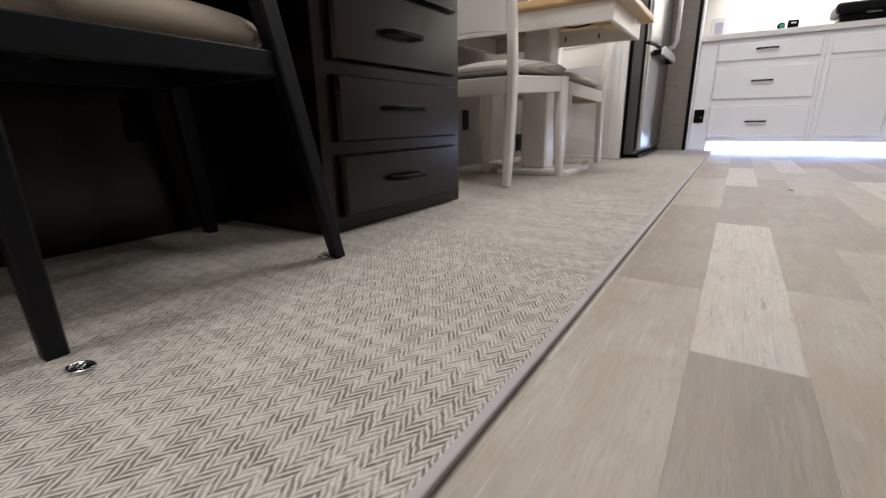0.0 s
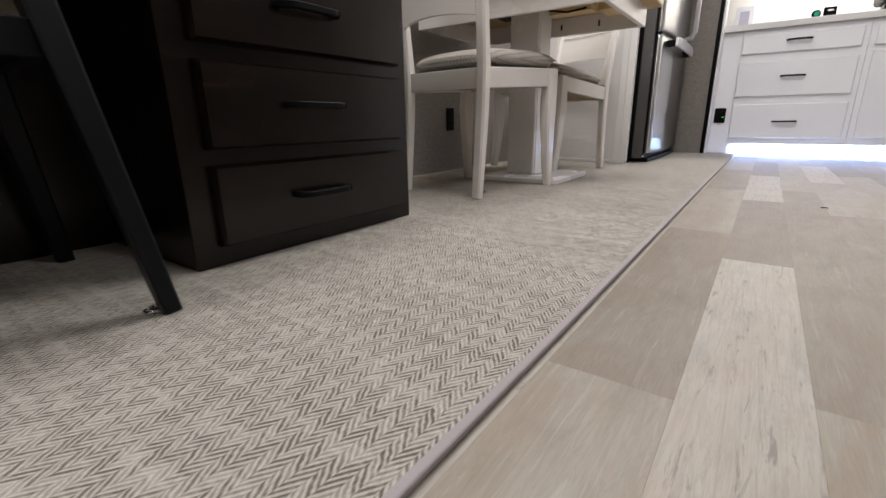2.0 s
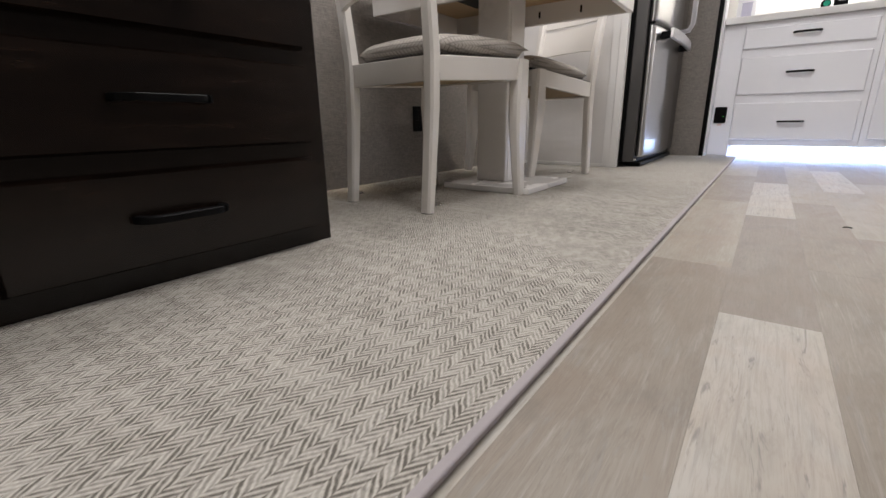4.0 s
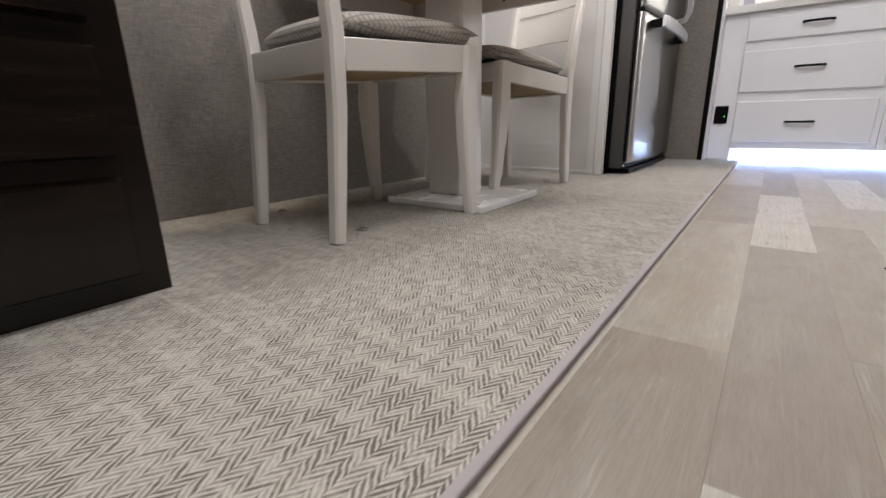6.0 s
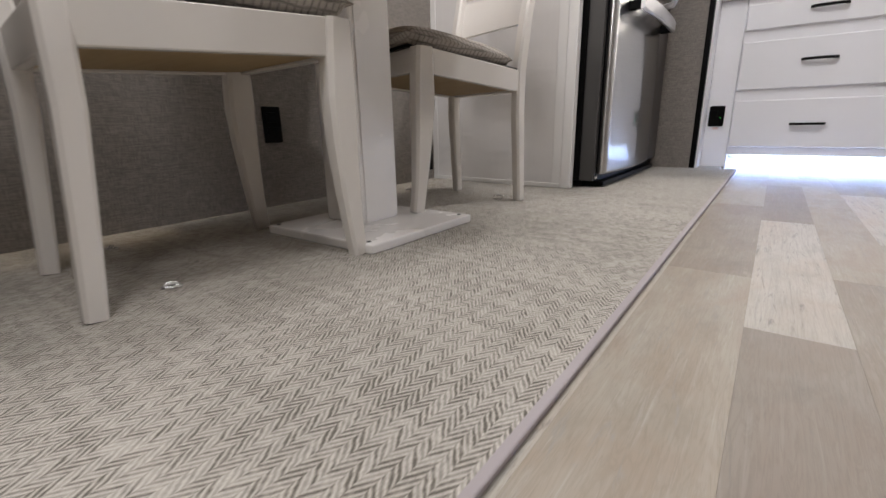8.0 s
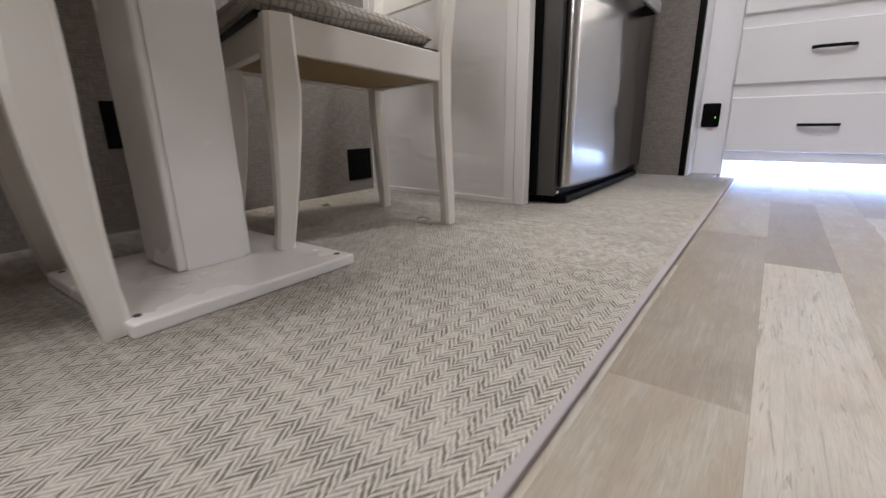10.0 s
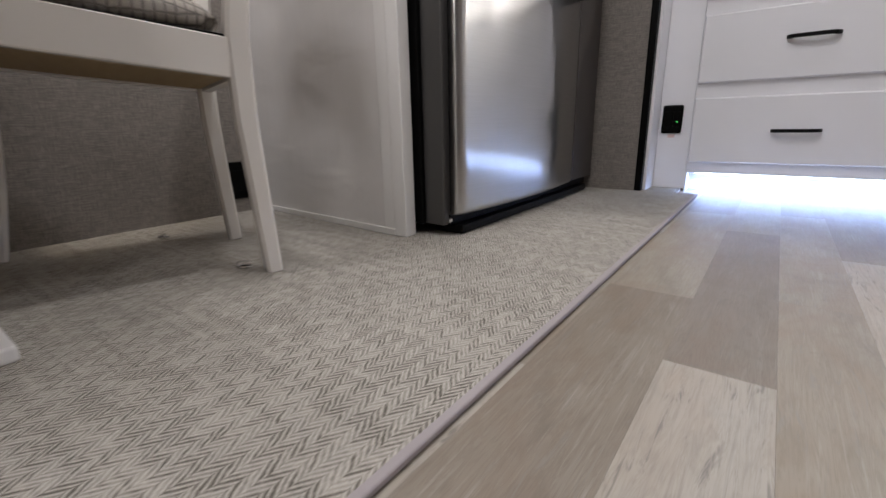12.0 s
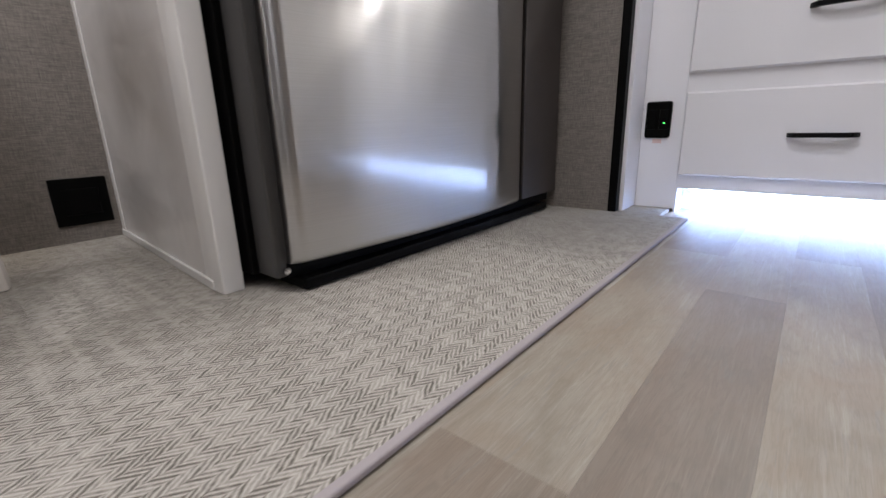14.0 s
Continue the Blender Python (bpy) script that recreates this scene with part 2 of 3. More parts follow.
def glossy_laminate():
    """White glossy wall panel that lies slightly wavy, with a faint upright grain."""
    g = Graph("white_glossy_laminate")
    wave = g.noise(g.coords((3.2, 3.2, 5.5)), 1.0, 2, 0.5, 0.8)
    grain = g.noise(g.coords((55, 55, 5)), 1.0, 4, 0.6)
    cloud = g.noise(g.coords((4, 4, 7)), 1.0, 3)
    c = g.mix(cloud, (0.70, 0.68, 0.66), (0.82, 0.80, 0.785))
    g.base(g.mix(g.math("MULTIPLY", grain, 0.3), c, (0.62, 0.60, 0.58)))
    g.join(g.math("MULTIPLY_ADD", cloud, 0.14, 0.12), g.bsdf.inputs["Roughness"])
    g.bump(g.math("ADD", wave, g.math("MULTIPLY", grain, 0.006)), 0.6, 0.012)
    return g.mat


def cushion_cloth(name, colour):
    g = Graph(name)
    n1, n2 = g.noise(g.coords(), 500.0, 3), g.noise(g.coords(), 12.0, 3)
    c = g.mix(n1, shade(colour, 0.7), shade(colour, 1.25))
    g.base(g.mix(g.math("MULTIPLY", n2, 0.5), c, shade(colour, 0.8)))
    g.bsdf.inputs["Roughness"].default_value = 0.9
    g.bump(n1, 0.5, 0.001)
    return g.mat


CARPET = herringbone()
BINDING = painted("mauve_grey_binding_tape", (0.40, 0.362, 0.370), 0.9, 0.16, 260, 0.8, 0.0012)
PLANKS = {
    "white": plank_vinyl("vinyl_whitewashed", (0.443, 0.415, 0.368), (0.353, 0.321, 0.273), (0.265, 0.248, 0.224)),
    "cream": plank_vinyl("vinyl_cream", (0.336, 0.302, 0.250), (0.258, 0.221, 0.174), (0.406, 0.379, 0.339)),
    "tan": plank_vinyl("vinyl_tan", (0.272, 0.235, 0.192), (0.199, 0.167, 0.132), (0.369, 0.335, 0.295)),
    "taupe": plank_vinyl("vinyl_taupe", (0.244, 0.208, 0.173), (0.191, 0.160, 0.130), (0.294, 0.262, 0.224)),
}
SUBFLOOR = painted("dark_subfloor", (0.06, 0.055, 0.05), 0.9)
LINEN = linen("grey_linen_wallcovering", (0.222, 0.198, 0.177))
# dark tone for an unseen wall, keeps reflections in the desk low
DARK_WALL = painted("dark_taupe_wall", (0.075, 0.066, 0.060), 0.7, 0.08)
WHITE_WALL = painted("white_wall_panel", (0.72, 0.70, 0.67), 0.5, 0.05)
WHITE_BOARD = painted("white_woodgrain_laminate", (0.80, 0.785, 0.765), 0.32, 0.06, 30, 0.12, 0.0006, (1, 1, 0.15))
LAMINATE = glossy_laminate()
WHITE_CAB = painted("white_cabinet_paint", (0.85, 0.85, 0.885), 0.36, 0.03)
CHAIR_PAINT = painted("ivory_white_chair_lacquer", (0.78, 0.745, 0.70), 0.22, 0.06, 40, 0.10)
TABLE_PAINT = painted("white_table_lacquer", (0.83, 0.81, 0.79), 0.26, 0.05, 40, 0.08)
COUNTER = painted("pale_stone_countertop", (0.72, 0.71, 0.70), 0.25, 0.05, 120, 0.05)
ESPRESSO = dark_wood()
BLACK_METAL = painted("matt_black_metal", (0.003, 0.003, 0.0035), 0.45, 0.1, spec=0.12)
BLACK_WOOD = painted("black_stained_wood", (0.0024, 0.0026, 0.0040), 0.45, 0.15, 80, 0.2, 0.0006, (1, 1, 0.2), spec=0.26)
BLACK_PLASTIC = painted("black_plastic", (0.003, 0.003, 0.003), 0.35, 0.1, spec=0.07)
DARK_GREY = painted("dark_grey_fridge_side", (0.075, 0.072, 0.070), 0.42, 0.05, 200, 0.2, metal=0.3)
BROWN_GREY = painted("dark_grey_brown_filler", (0.060, 0.051, 0.046), 0.45, 0.08, 120, 0.2)
STEEL = stainless()
CHROME = painted("chrome", (0.75, 0.75, 0.76), 0.12, 0.02, metal=1.0)
BEIGE_CLOTH = cushion_cloth("beige_upholstery", (0.43, 0.365, 0.29))
PLAID = plaid_cloth()
PLYWOOD = light_wood("brown_plywood", (0.34, 0.235, 0.115), (0.46, 0.33, 0.175), 0.6)
BUTCHER = light_wood("honey_wood_tabletop", (0.50, 0.33, 0.15), (0.66, 0.46, 0.24), 0.35)
RAW_PINE = light_wood("raw_pine_block", (0.55, 0.40, 0.20), (0.70, 0.54, 0.31), 0.6)
CEILING_PAINT = painted("white_ceiling_vinyl", (0.78, 0.77, 0.74), 0.6, 0.04)
LED_STRIP = glow("cool_led_strip", (0.62, 0.78, 1.0), 14.0)
STICKER = painted("pale_pink_sticker", (0.80, 0.62, 0.60), 0.5, 0.15, 300)
GREEN_LED = glow("green_led", (0.1, 1.0, 0.15), 3.0)
PANEL_SOFT = glow("soft_led_panel", (1.0, 0.95, 0.90), 1.5)
SATIN = painted("satin_silver", (0.62, 0.62, 0.64), 0.30, 0.03, 300, 0.1, metal=1.0)
PANEL_LED = glow("warm_led_diffuser", (1.0, 0.90, 0.78), 12.0)


# ---- mesh helpers ----
def link(name, bm, material, smooth=False):
    me = bpy.data.meshes.new(name)
    bmesh.ops.recalc_face_normals(bm, faces=bm.faces)
    bm.to_mesh(me)
    bm.free()
    me.materials.append(material)
    if smooth:
        me.shade_smooth()
    return new(name, me)


def part(name, bm, material, parent, label="", smooth=False):
    ob = link(name, bm, material, smooth)
    ob.parent = parent
    return tagged(ob, label)


def thing(name, m, label, category, group=""):
    ob = new(name)
    ob.empty_display_size = 0.05
    ob.matrix_world = m
    return tagged(ob, label, category, group)


def structure(name, bm, material, label, category, smooth=False):
    return tagged(link(name, bm, material, smooth), label, category, kind="structure")


def box(x0, x1, y0, y1, z0, z1, r=0.0, bm=None, seg=2):
    """An axis-aligned box with rounded edges, added to bm."""
    bm = bm or bmesh.new()
    made = bmesh.ops.create_cube(bm, size=1.0, matrix=Matrix.Translation(((x0 + x1) / 2, (y0 + y1) / 2, (z0 + z1) / 2)) @ Matrix.Diagonal((x1 - x0, y1 - y0, z1 - z0, 1)))
    if r > 0:
        edges = list({e for v in made["verts"] for e in v.link_edges})
        bmesh.ops.bevel(bm, geom=edges, offset=r, segments=seg, affect="EDGES", profile=0.5)
    return bm


def turned(bm, since, m):
    """Moves the vertices that were added after the first `since` ones by m."""
    bm.verts.ensure_lookup_table()
    for v in bm.verts[since:]:
        v.co = m @ v.co
    return bm


def sweep(points, widths, depths, corner=0.18, bm=None):
    """A bar of rounded rectangular section along points; widths lie across x, depths along the bar's other side."""
    bm = bm or bmesh.new()
    rings = []
    n = len(points)
    for i, p in enumerate(points):
        p = Vector(p)
        way = (Vector(points[min(i + 1, n - 1)]) - Vector(points[max(i - 1, 0)])).normalized()
        side = Vector((1, 0, 0)) if abs(way.x) < 0.9 else Vector((0, 1, 0))
        other = way.cross(side).normalized()
        side = other.cross(way).normalized()
        w, d = widths[i] / 2, depths[i] / 2
        c = corner * min(w, d) * 2
        outline = [(w - c, d), (w, d - c), (w, -d + c), (w - c, -d), (-w + c, -d), (-w, -d + c), (-w, d - c), (-w + c, d)]
        rings.append([bm.verts.new(p + side * a + other * b) for a, b in outline])
    for a, b in zip(rings, rings[1:]):
        for k in range(8):
            bm.faces.new((a[k], a[(k + 1) % 8], b[(k + 1) % 8], b[k]))
    bm.faces.new(rings[0])
    bm.faces.new(rings[-1][::-1])
    return bm


def tube(points, r, seg=10, bm=None):
    bm = bm or bmesh.new()
    rings, n, last = [], len(points), None
    for i, p in enumerate(points):
        p = Vector(p)
        way = (Vector(points[min(i + 1, n - 1)]) - Vector(points[max(i - 1, 0)])).normalized()
        ref = last or (Vector((0, 0, 1)) if abs(way.z) < 0.9 else Vector((1, 0, 0)))
        side = (ref - way * ref.dot(way)).normalized()
        last = side
        other = way.cross(side)
        rings.append([bm.verts.new(p + (side * math.cos(2 * math.pi * k / seg) + other * math.sin(2 * math.pi * k / seg)) * r) for k in range(seg)])
    for a, b in zip(rings, rings[1:]):
        for k in range(seg):
            bm.faces.new((a[k], a[(k + 1) % seg], b[(k + 1) % seg], b[k]))
    bm.faces.new(rings[0])
    bm.faces.new(rings[-1][::-1])
    return bm


def lathe(profile, seg=20, bm=None, at=(0, 0, 0)):
    """A turned shape round z from (radius, height) pairs."""
    bm = bm or bmesh.new()
    at = Vector(at)
    rings = [[bm.verts.new(at + Vector((r * math.cos(2 * math.pi * k / seg), r * math.sin(2 * math.pi * k / seg), z))) for k in range(seg)] for r, z in profile]
    for a, b in zip(rings, rings[1:]):
        for k in range(seg):
            bm.faces.new((a[k], a[(k + 1) % seg], b[(k + 1) % seg], b[k]))
    bm.faces.new(rings[0])
    bm.faces.new(rings[-1][::-1])
    return bm


def pillow(fx, bx, y0, y1, z0, z1, nx=14, ny=14, edge=0.28, bm=None):
    """A stuffed seat: half widths fx at y1 and bx at y0, domed on top with rounded edges."""
    bm = bm or bmesh.new()
    top, low = [], []
    for j in range(ny + 1):
        v = j / ny
        rt, rl = [], []
        for i in range(nx + 1):
            u = i / nx
            half = bx + (fx - bx) * v
            a, b = 2 * u - 1, 2 * v - 1
            f = (1 - abs(a) ** 5) * (1 - abs(b) ** 5)
            round_in = 1 - 0.05 * (abs(a * b)) ** 3
            x, y = half * a * round_in, (y0 + y1) / 2 + (y1 - y0) / 2 * b * round_in
            rise = f ** 0.42 * (0.72 + 0.28 * (1 - a * a) * (1 - b * b))
            zm = z0 + (z1 - z0) * edge
            rt.append(bm.verts.new((x, y, zm + (z1 - zm) * rise)))
            rl.append(bm.verts.new((x * 0.985, y * 0.985, zm - (zm - z0) * min(1, f * 6))))
        top.append(rt)
        low.append(rl)
    for g, flip in ((top, False), (low, True)):
        for j in range(ny):
            for i in range(nx):
                q = (g[j][i], g[j][i + 1], g[j + 1][i + 1], g[j + 1][i])
                bm.faces.new(q[::-1] if flip else q)
    bmesh.ops.remove_doubles(bm, verts=bm.verts, dist=0.0045)
    return bm


# ---- the shell of the place ----
FLOOR_TOP, RUG = 0.0, 0.010
EDGE_X, END_Y = -0.116, 4.315
WALL_X, PANEL_Y = -1.358, 3.207
structure("ground", box(-1.5, 1.6, -2.1, 5.1, -0.06, -0.012), SUBFLOOR, "dark plywood subfloor under the planks", "floor")
carpet = structure("carpet", box(-0.330, -0.197, END_Y - 0.0119, 4.4475, -0.011, RUG, 0, box(WALL_X, EDGE_X - 0.009, -2.0, END_Y - 0.012, -0.011, RUG, 0.0)), CARPET,
                   "grey and cream herringbone woven carpet on the slide floor", "carpet")
part("edge_binding", box(EDGE_X - 0.012, EDGE_X, -2.0, END_Y, 0.0016, RUG + 0.0006, 0.0028, seg=3), BINDING, carpet, "mauve-grey cloth binding tape")
# dark strip put under the binding to draw its shadow line
part("edge_shade_strip", box(EDGE_X - 0.0088, EDGE_X - 0.003, -2.0, END_Y - 0.004, -0.011, 0.0018), SUBFLOOR, carpet, "dark strip in for the shade under the bound edge")
part("end_binding", box(-0.197, EDGE_X - 0.012, END_Y - 0.014, END_Y, -0.011, RUG + 0.001, 0.004), BINDING, carpet, "mauve-grey cloth binding tape")
structure("wall_west", box(WALL_X - 0.05, WALL_X, -2.0, PANEL_Y + 1.15, 0, CEIL), LINEN, "grey linen-look wall behind the dining table", "wall")
structure("wall_linen", box(WALL_X, -0.346, 4.304, 4.356, RUG, CEIL), LINEN, "grey linen-look wall beside the fridge", "wall")
structure("corner_trim", box(-0.346, -0.320, 4.297, 4.327, RUG, CEIL, 0.002), BLACK_PLASTIC, "black rubber seal strip on the slide corner", "trim")
structure("slide_flange", box(-0.346, -0.308, 4.3275, 4.452, RUG, CEIL, 0.002), WHITE_CAB, "white slide-out flange board", "trim")
# unseen closing walls; their tones steer bounce light and reflections
structure("wall_south", box(-1.45, 1.5, -2.05, -2.0, 0, CEIL), WHITE_WALL, "plain unseen end wall, pale for bounce light", "wall")
structure("wall_east", box(1.45, 1.5, -2.0, 2.5, 0, CEIL), DARK_WALL, "plain unseen wall across the aisle, dark for the desk's reflections", "wall")
structure("wall_galley", box(1.45, 1.5, 2.5, 3.4, 0, CEIL), LINEN, "plain unseen wall past the aisle, grey for reflections", "wall")
structure("wall_pantry", box(1.45, 1.5, 3.4, 5.0, 0, CEIL), WHITE_WALL, "plain unseen wall beside the counter, pale for reflections", "wall")
structure("wall_north", box(-0.36, 1.5, 5.0, 5.05, 0, CEIL), WHITE_WALL, "cream wall behind the counter", "wall")
structure("ceiling", box(-1.45, 1.5, -2.05, 5.05, CEIL, CEIL + 0.04), CEILING_PAINT, "white vinyl ceiling", "ceiling")

# side panel of the fridge bay, a little out of square with the wall
SKEW = Matrix(((1, 0, 0, 0), (-0.068, 1, 0, -0.068 * 0.645), (0, 0, 1, 0), (0, 0, 0, 1)))
panel = structure("bay_panel", turned(box(WALL_X, -0.664, PANEL_Y, PANEL_Y + 0.015, RUG, CEIL), 0, SKEW), LAMINATE, "white wood-grain laminate panel beside the fridge", "panel")
part("corner_post", box(-0.666, -0.627, PANEL_Y - 0.004, PANEL_Y + 0.035, RUG, CEIL, 0.003), WHITE_BOARD, panel)
part("base_strip", turned(box(WALL_X, -0.667, PANEL_Y - 0.006, PANEL_Y, RUG, RUG + 0.018, 0.002), 0, SKEW), WHITE_BOARD, panel)
part("edge_strip", turned(box(-0.705, -0.667, PANEL_Y - 0.003, PANEL_Y, RUG + 0.0185, CEIL, 0.001), 0, SKEW), WHITE_BOARD, panel)
part("wall_strip", turned(box(WALL_X, WALL_X + 0.03, PANEL_Y - 0.003, PANEL_Y, RUG + 0.0185, CEIL, 0.001), 0, SKEW), WHITE_BOARD, panel)

# overhead cabinet that carries the counter lights
overhead = thing("overhead_cabinet", pose(0, 5.0, 1.45), "white overhead cabinet above the counter", "cabinet")
part("carcass", box(-0.33, 1.445, -0.32, 0, 0, CEIL - 1.455, 0.002), WHITE_CAB, overhead)
for lx, ly in COUNTER_SPOTS:
    puck = thing("puck_light", pose(lx, ly, 1.45), "small round LED puck light under the overhead cabinet", "light", "counter puck lights")
    part("rim", lathe([(0.046, -0.014), (0.052, -0.011), (0.054, 0.0), (0.040, 0.0), (0.040, -0.014)], 20), WHITE_CAB, puck)
    part("diffuser", lathe([(0.038, -0.008), (0.038, -0.001)], 20), PANEL_LED, puck, "glowing round diffuser")

# ceiling lights, all out of view; the square panels are added for softer shadows
for lx, ly in LIGHT_SPOTS + [TABLE_LAMP]:
    if lx < -0.3 and ly < 2:
        lamp = thing("ceiling_light", pose(lx, ly, CEIL), "square white panel light, unseen and added to soften shadows", "light", "ceiling panel lights")
        for x0, x1, y0, y1 in ((-0.25, 0.25, -0.25, -0.23), (-0.25, 0.25, 0.23, 0.25), (-0.25, -0.23, -0.2295, 0.2295), (0.23, 0.25, -0.2295, 0.2295)):
            part("frame", box(x0, x1, y0, y1, -0.025, 0, 0.003), WHITE_CAB, lamp)
        part("diffuser", box(-0.2295, 0.2295, -0.2295, 0.2295, -0.010, -0.002), PANEL_SOFT, lamp, "glowing flat diffuser")
        continue
    lamp = thing("ceiling_light", pose(lx, ly, CEIL), "round white LED puck light on the ceiling, out of view", "light", "ceiling puck lights")
    part("rim", lathe([(0.10, -0.022), (0.115, -0.018), (0.118, 0.0), (0.09, 0.0), (0.09, -0.022)], 24), WHITE_CAB, lamp)
    part("diffuser", lathe([(0.088, -0.012), (0.088, -0.002)], 24), PANEL_LED, lamp, "glowing round diffuser")


# ---- counter cabinets at the end of the aisle ----
def pull(length, rise=0.022, thick=0.012, tall=0.015):
    """An arched bar pull along x, standing off towards -y."""
    h = length / 2
    pts, k = [], 24
    for i in range(k + 1):
        u = 2 * i / k - 1
        pts.append((u * h, -0.004 - rise * (1 - u ** 8), 0))
    bm = sweep(pts, [tall] * (k + 1), [thick] * (k + 1), 0.12)
    return bm


def slab_front(x0, x1, z0, z1, y, t=0.018, chamfer=0.005):
    """A drawer front with a chamfered rim, its face towards -y."""
    bm = bmesh.new()
    rings = []
    for inset, yy in ((0, y), (0, y - t * 0.45), (chamfer, y - t)):
        rings.append([bm.verts.new(p) for p in ((x0 + inset, yy, z0 + inset), (x1 - inset, yy, z0 + inset), (x1 - inset, yy, z1 - inset), (x0 + inset, yy, z1 - inset))])
    for a, b in zip(rings, rings[1:]):
        for k in range(4):
            bm.faces.new((a[k], a[(k + 1) % 4], b[(k + 1) % 4], b[k]))
    bm.faces.new(rings[0])
    bm.faces.new(rings[-1][::-1])
    return bm


def shaker_front(x0, x1, z0, z1, y, t=0.02, rail=0.055, sink=0.008):
    bm = slab_front(x0, x1, z0, z1, y, t, 0.004)
    bm.faces.ensure_lookup_table()
    face = bm.faces[-1]
    bmesh.ops.inset_individual(bm, faces=[face], thickness=rail)
    bmesh.ops.inset_individual(bm, faces=[face], thickness=0.006)
    for v in face.verts:
        v.co.y += sink
    return bm


CAB_Y = 4.440
unit = thing("drawer_cabinet", pose(0, CAB_Y, 0), "white painted base cabinet with three drawers and black pulls", "cabinet", "counter cabinets")
part("carcass", box(-0.185, 0.506, 0, 0.55, 0.078, 0.871, 0.0015), WHITE_CAB, unit)
for z0, z1, hz in ((0.710, 0.834, 0.786), (0.418, 0.656, 0.551), (0.121, 0.365, 0.241)):
    front = part("drawer", slab_front(-0.182, 0.478, z0, z1, -0.0005), WHITE_CAB, unit)
    bm = turned(pull(0.132), 0, Matrix.Translation((0.146, -0.021, hz)))
    part("pull", bm, BLACK_METAL, front, "black arched bar pull")
unit2 = thing("sink_cabinet", pose(0, CAB_Y, 0), "white painted base cabinet with framed door and false drawer", "cabinet", "counter cabinets")
part("carcass", box(0.508, 1.44, 0, 0.55, 0.078, 0.871, 0.0015), WHITE_CAB, unit2)
for x0, x1 in ((0.538, 0.908), (0.938, 1.30)):
    part("door", shaker_front(x0, x1, 0.128, 0.678, -0.0005, 0.02, 0.018, 0.003), WHITE_CAB, unit2)
    part("false_drawer", slab_front(x0, x1, 0.710, 0.834, -0.0005), WHITE_CAB, unit2)
structure("filler_board", box(-0.3075, -0.187, CAB_Y + 0.008, CAB_Y + 0.03, RUG, 0.871, 0.001), WHITE_CAB, "white filler board beside the drawers", "trim")
structure("toe_kick", box(-0.186, 1.44, CAB_Y + 0.085, CAB_Y + 0.10, 0.0, 0.0775), WHITE_CAB, "white toe-kick board under the cabinets", "trim")
tagged(link("led_strip", box(-0.15, 1.40, CAB_Y + 0.020, CAB_Y + 0.028, 0.0715, 0.0775), LED_STRIP), "cool white LED strip under the cabinets", "light")
structure("toe_end", box(-0.1865, -0.180, CAB_Y + 0.001, CAB_Y + 0.0845, 0.0, 0.0775), WHITE_CAB, "white end board of the toe space", "trim")
counter = thing("countertop", pose(0, CAB_Y, 0), "pale solid countertop with a square front edge", "countertop")
part("slab", box(-0.3075, 1.44, -0.035, 0.555, 0.872, 0.914, 0.004), COUNTER, counter)

switch = thing("switch_plate", pose(-0.258, CAB_Y + 0.008, 0.288), "black switch plate with a green indicator light", "switch")
part("plate", box(-0.037, 0.037, -0.008, 0, -0.055, 0.055, 0.0078, seg=3), BLACK_PLASTIC, switch)
part("rocker", box(-0.030, -0.004, -0.012, -0.008, -0.030, 0.030, 0.002), BLACK_PLASTIC, switch)
part("rocker", box(0.004, 0.030, -0.012, -0.008, -0.030, 0.030, 0.002), BLACK_PLASTIC, switch)
part("sticker", box(-0.012, 0.014, -0.0012, 0.0, -0.072, -0.059), STICKER, switch, "pale pink sticker below the plate")
part("indicator", box(0.017, 0.0215, -0.0135, -0.012, -0.012, -0.0075, 0.001), GREEN_LED, switch, "small lit green lamp")

# ---- fridge ----
FR0, FR1 = 3.264, 4.290
fridge = thing("refrigerator", pose(-0.560, (FR0 + FR1) / 2, RUG), "stainless steel refrigerator with a bottom freezer drawer", "refrigerator")
W = (FR1 - FR0) / 2
part("cabinet_body", box(-0.70, 0.010, -W, W, 0.028, 1.72, 0.004), DARK_GREY, fridge, "dark grey steel cabinet")


DOOR_Y, DOOR_HALF = -0.116, 0.379


def curved_door(z0, z1, bulge=0.026, base=0.018, thick=0.030, n=60):
    """A door across y, bowed towards +x, with broad rounded sides and rolled lips."""
    bm = bmesh.new()
    rows = []
    zs = [(z0, 0.012), (z0 + 0.003, 0.005), (z0 + 0.008, 0.001), (z0 + 0.016, 0.0), (z0 + 0.20, 0.0), (z1 - 0.016, 0.0), (z1 - 0.004, 0.004), (z1, 0.010)]
    for z, back in zs:
        row = []
        for i in range(n + 1):
            u = math.sin((2 * i / n - 1) * math.pi / 2)
            x = base + thick + bulge * (1 - u * u) - back
            x -= 0.011 * max(0.0, (abs(u) - 0.93) / 0.07) ** 2.2
            row.append(bm.verts.new((x, DOOR_Y + u * DOOR_HALF, z)))
        rows.append([bm.verts.new((base, DOOR_Y - DOOR_HALF, z))] + row + [bm.verts.new((base, DOOR_Y + DOOR_HALF, z))])
    for a, b in zip(rows, rows[1:]):
        for i in range(len(a) - 1):
            bm.faces.new((a[i], a[i + 1], b[i + 1], b[i]))
        bm.faces.new((a[-1], a[0], b[0], b[-1]))
    bm.faces.new(rows[0])
    bm.faces.new(rows[-1][::-1])
    return bm


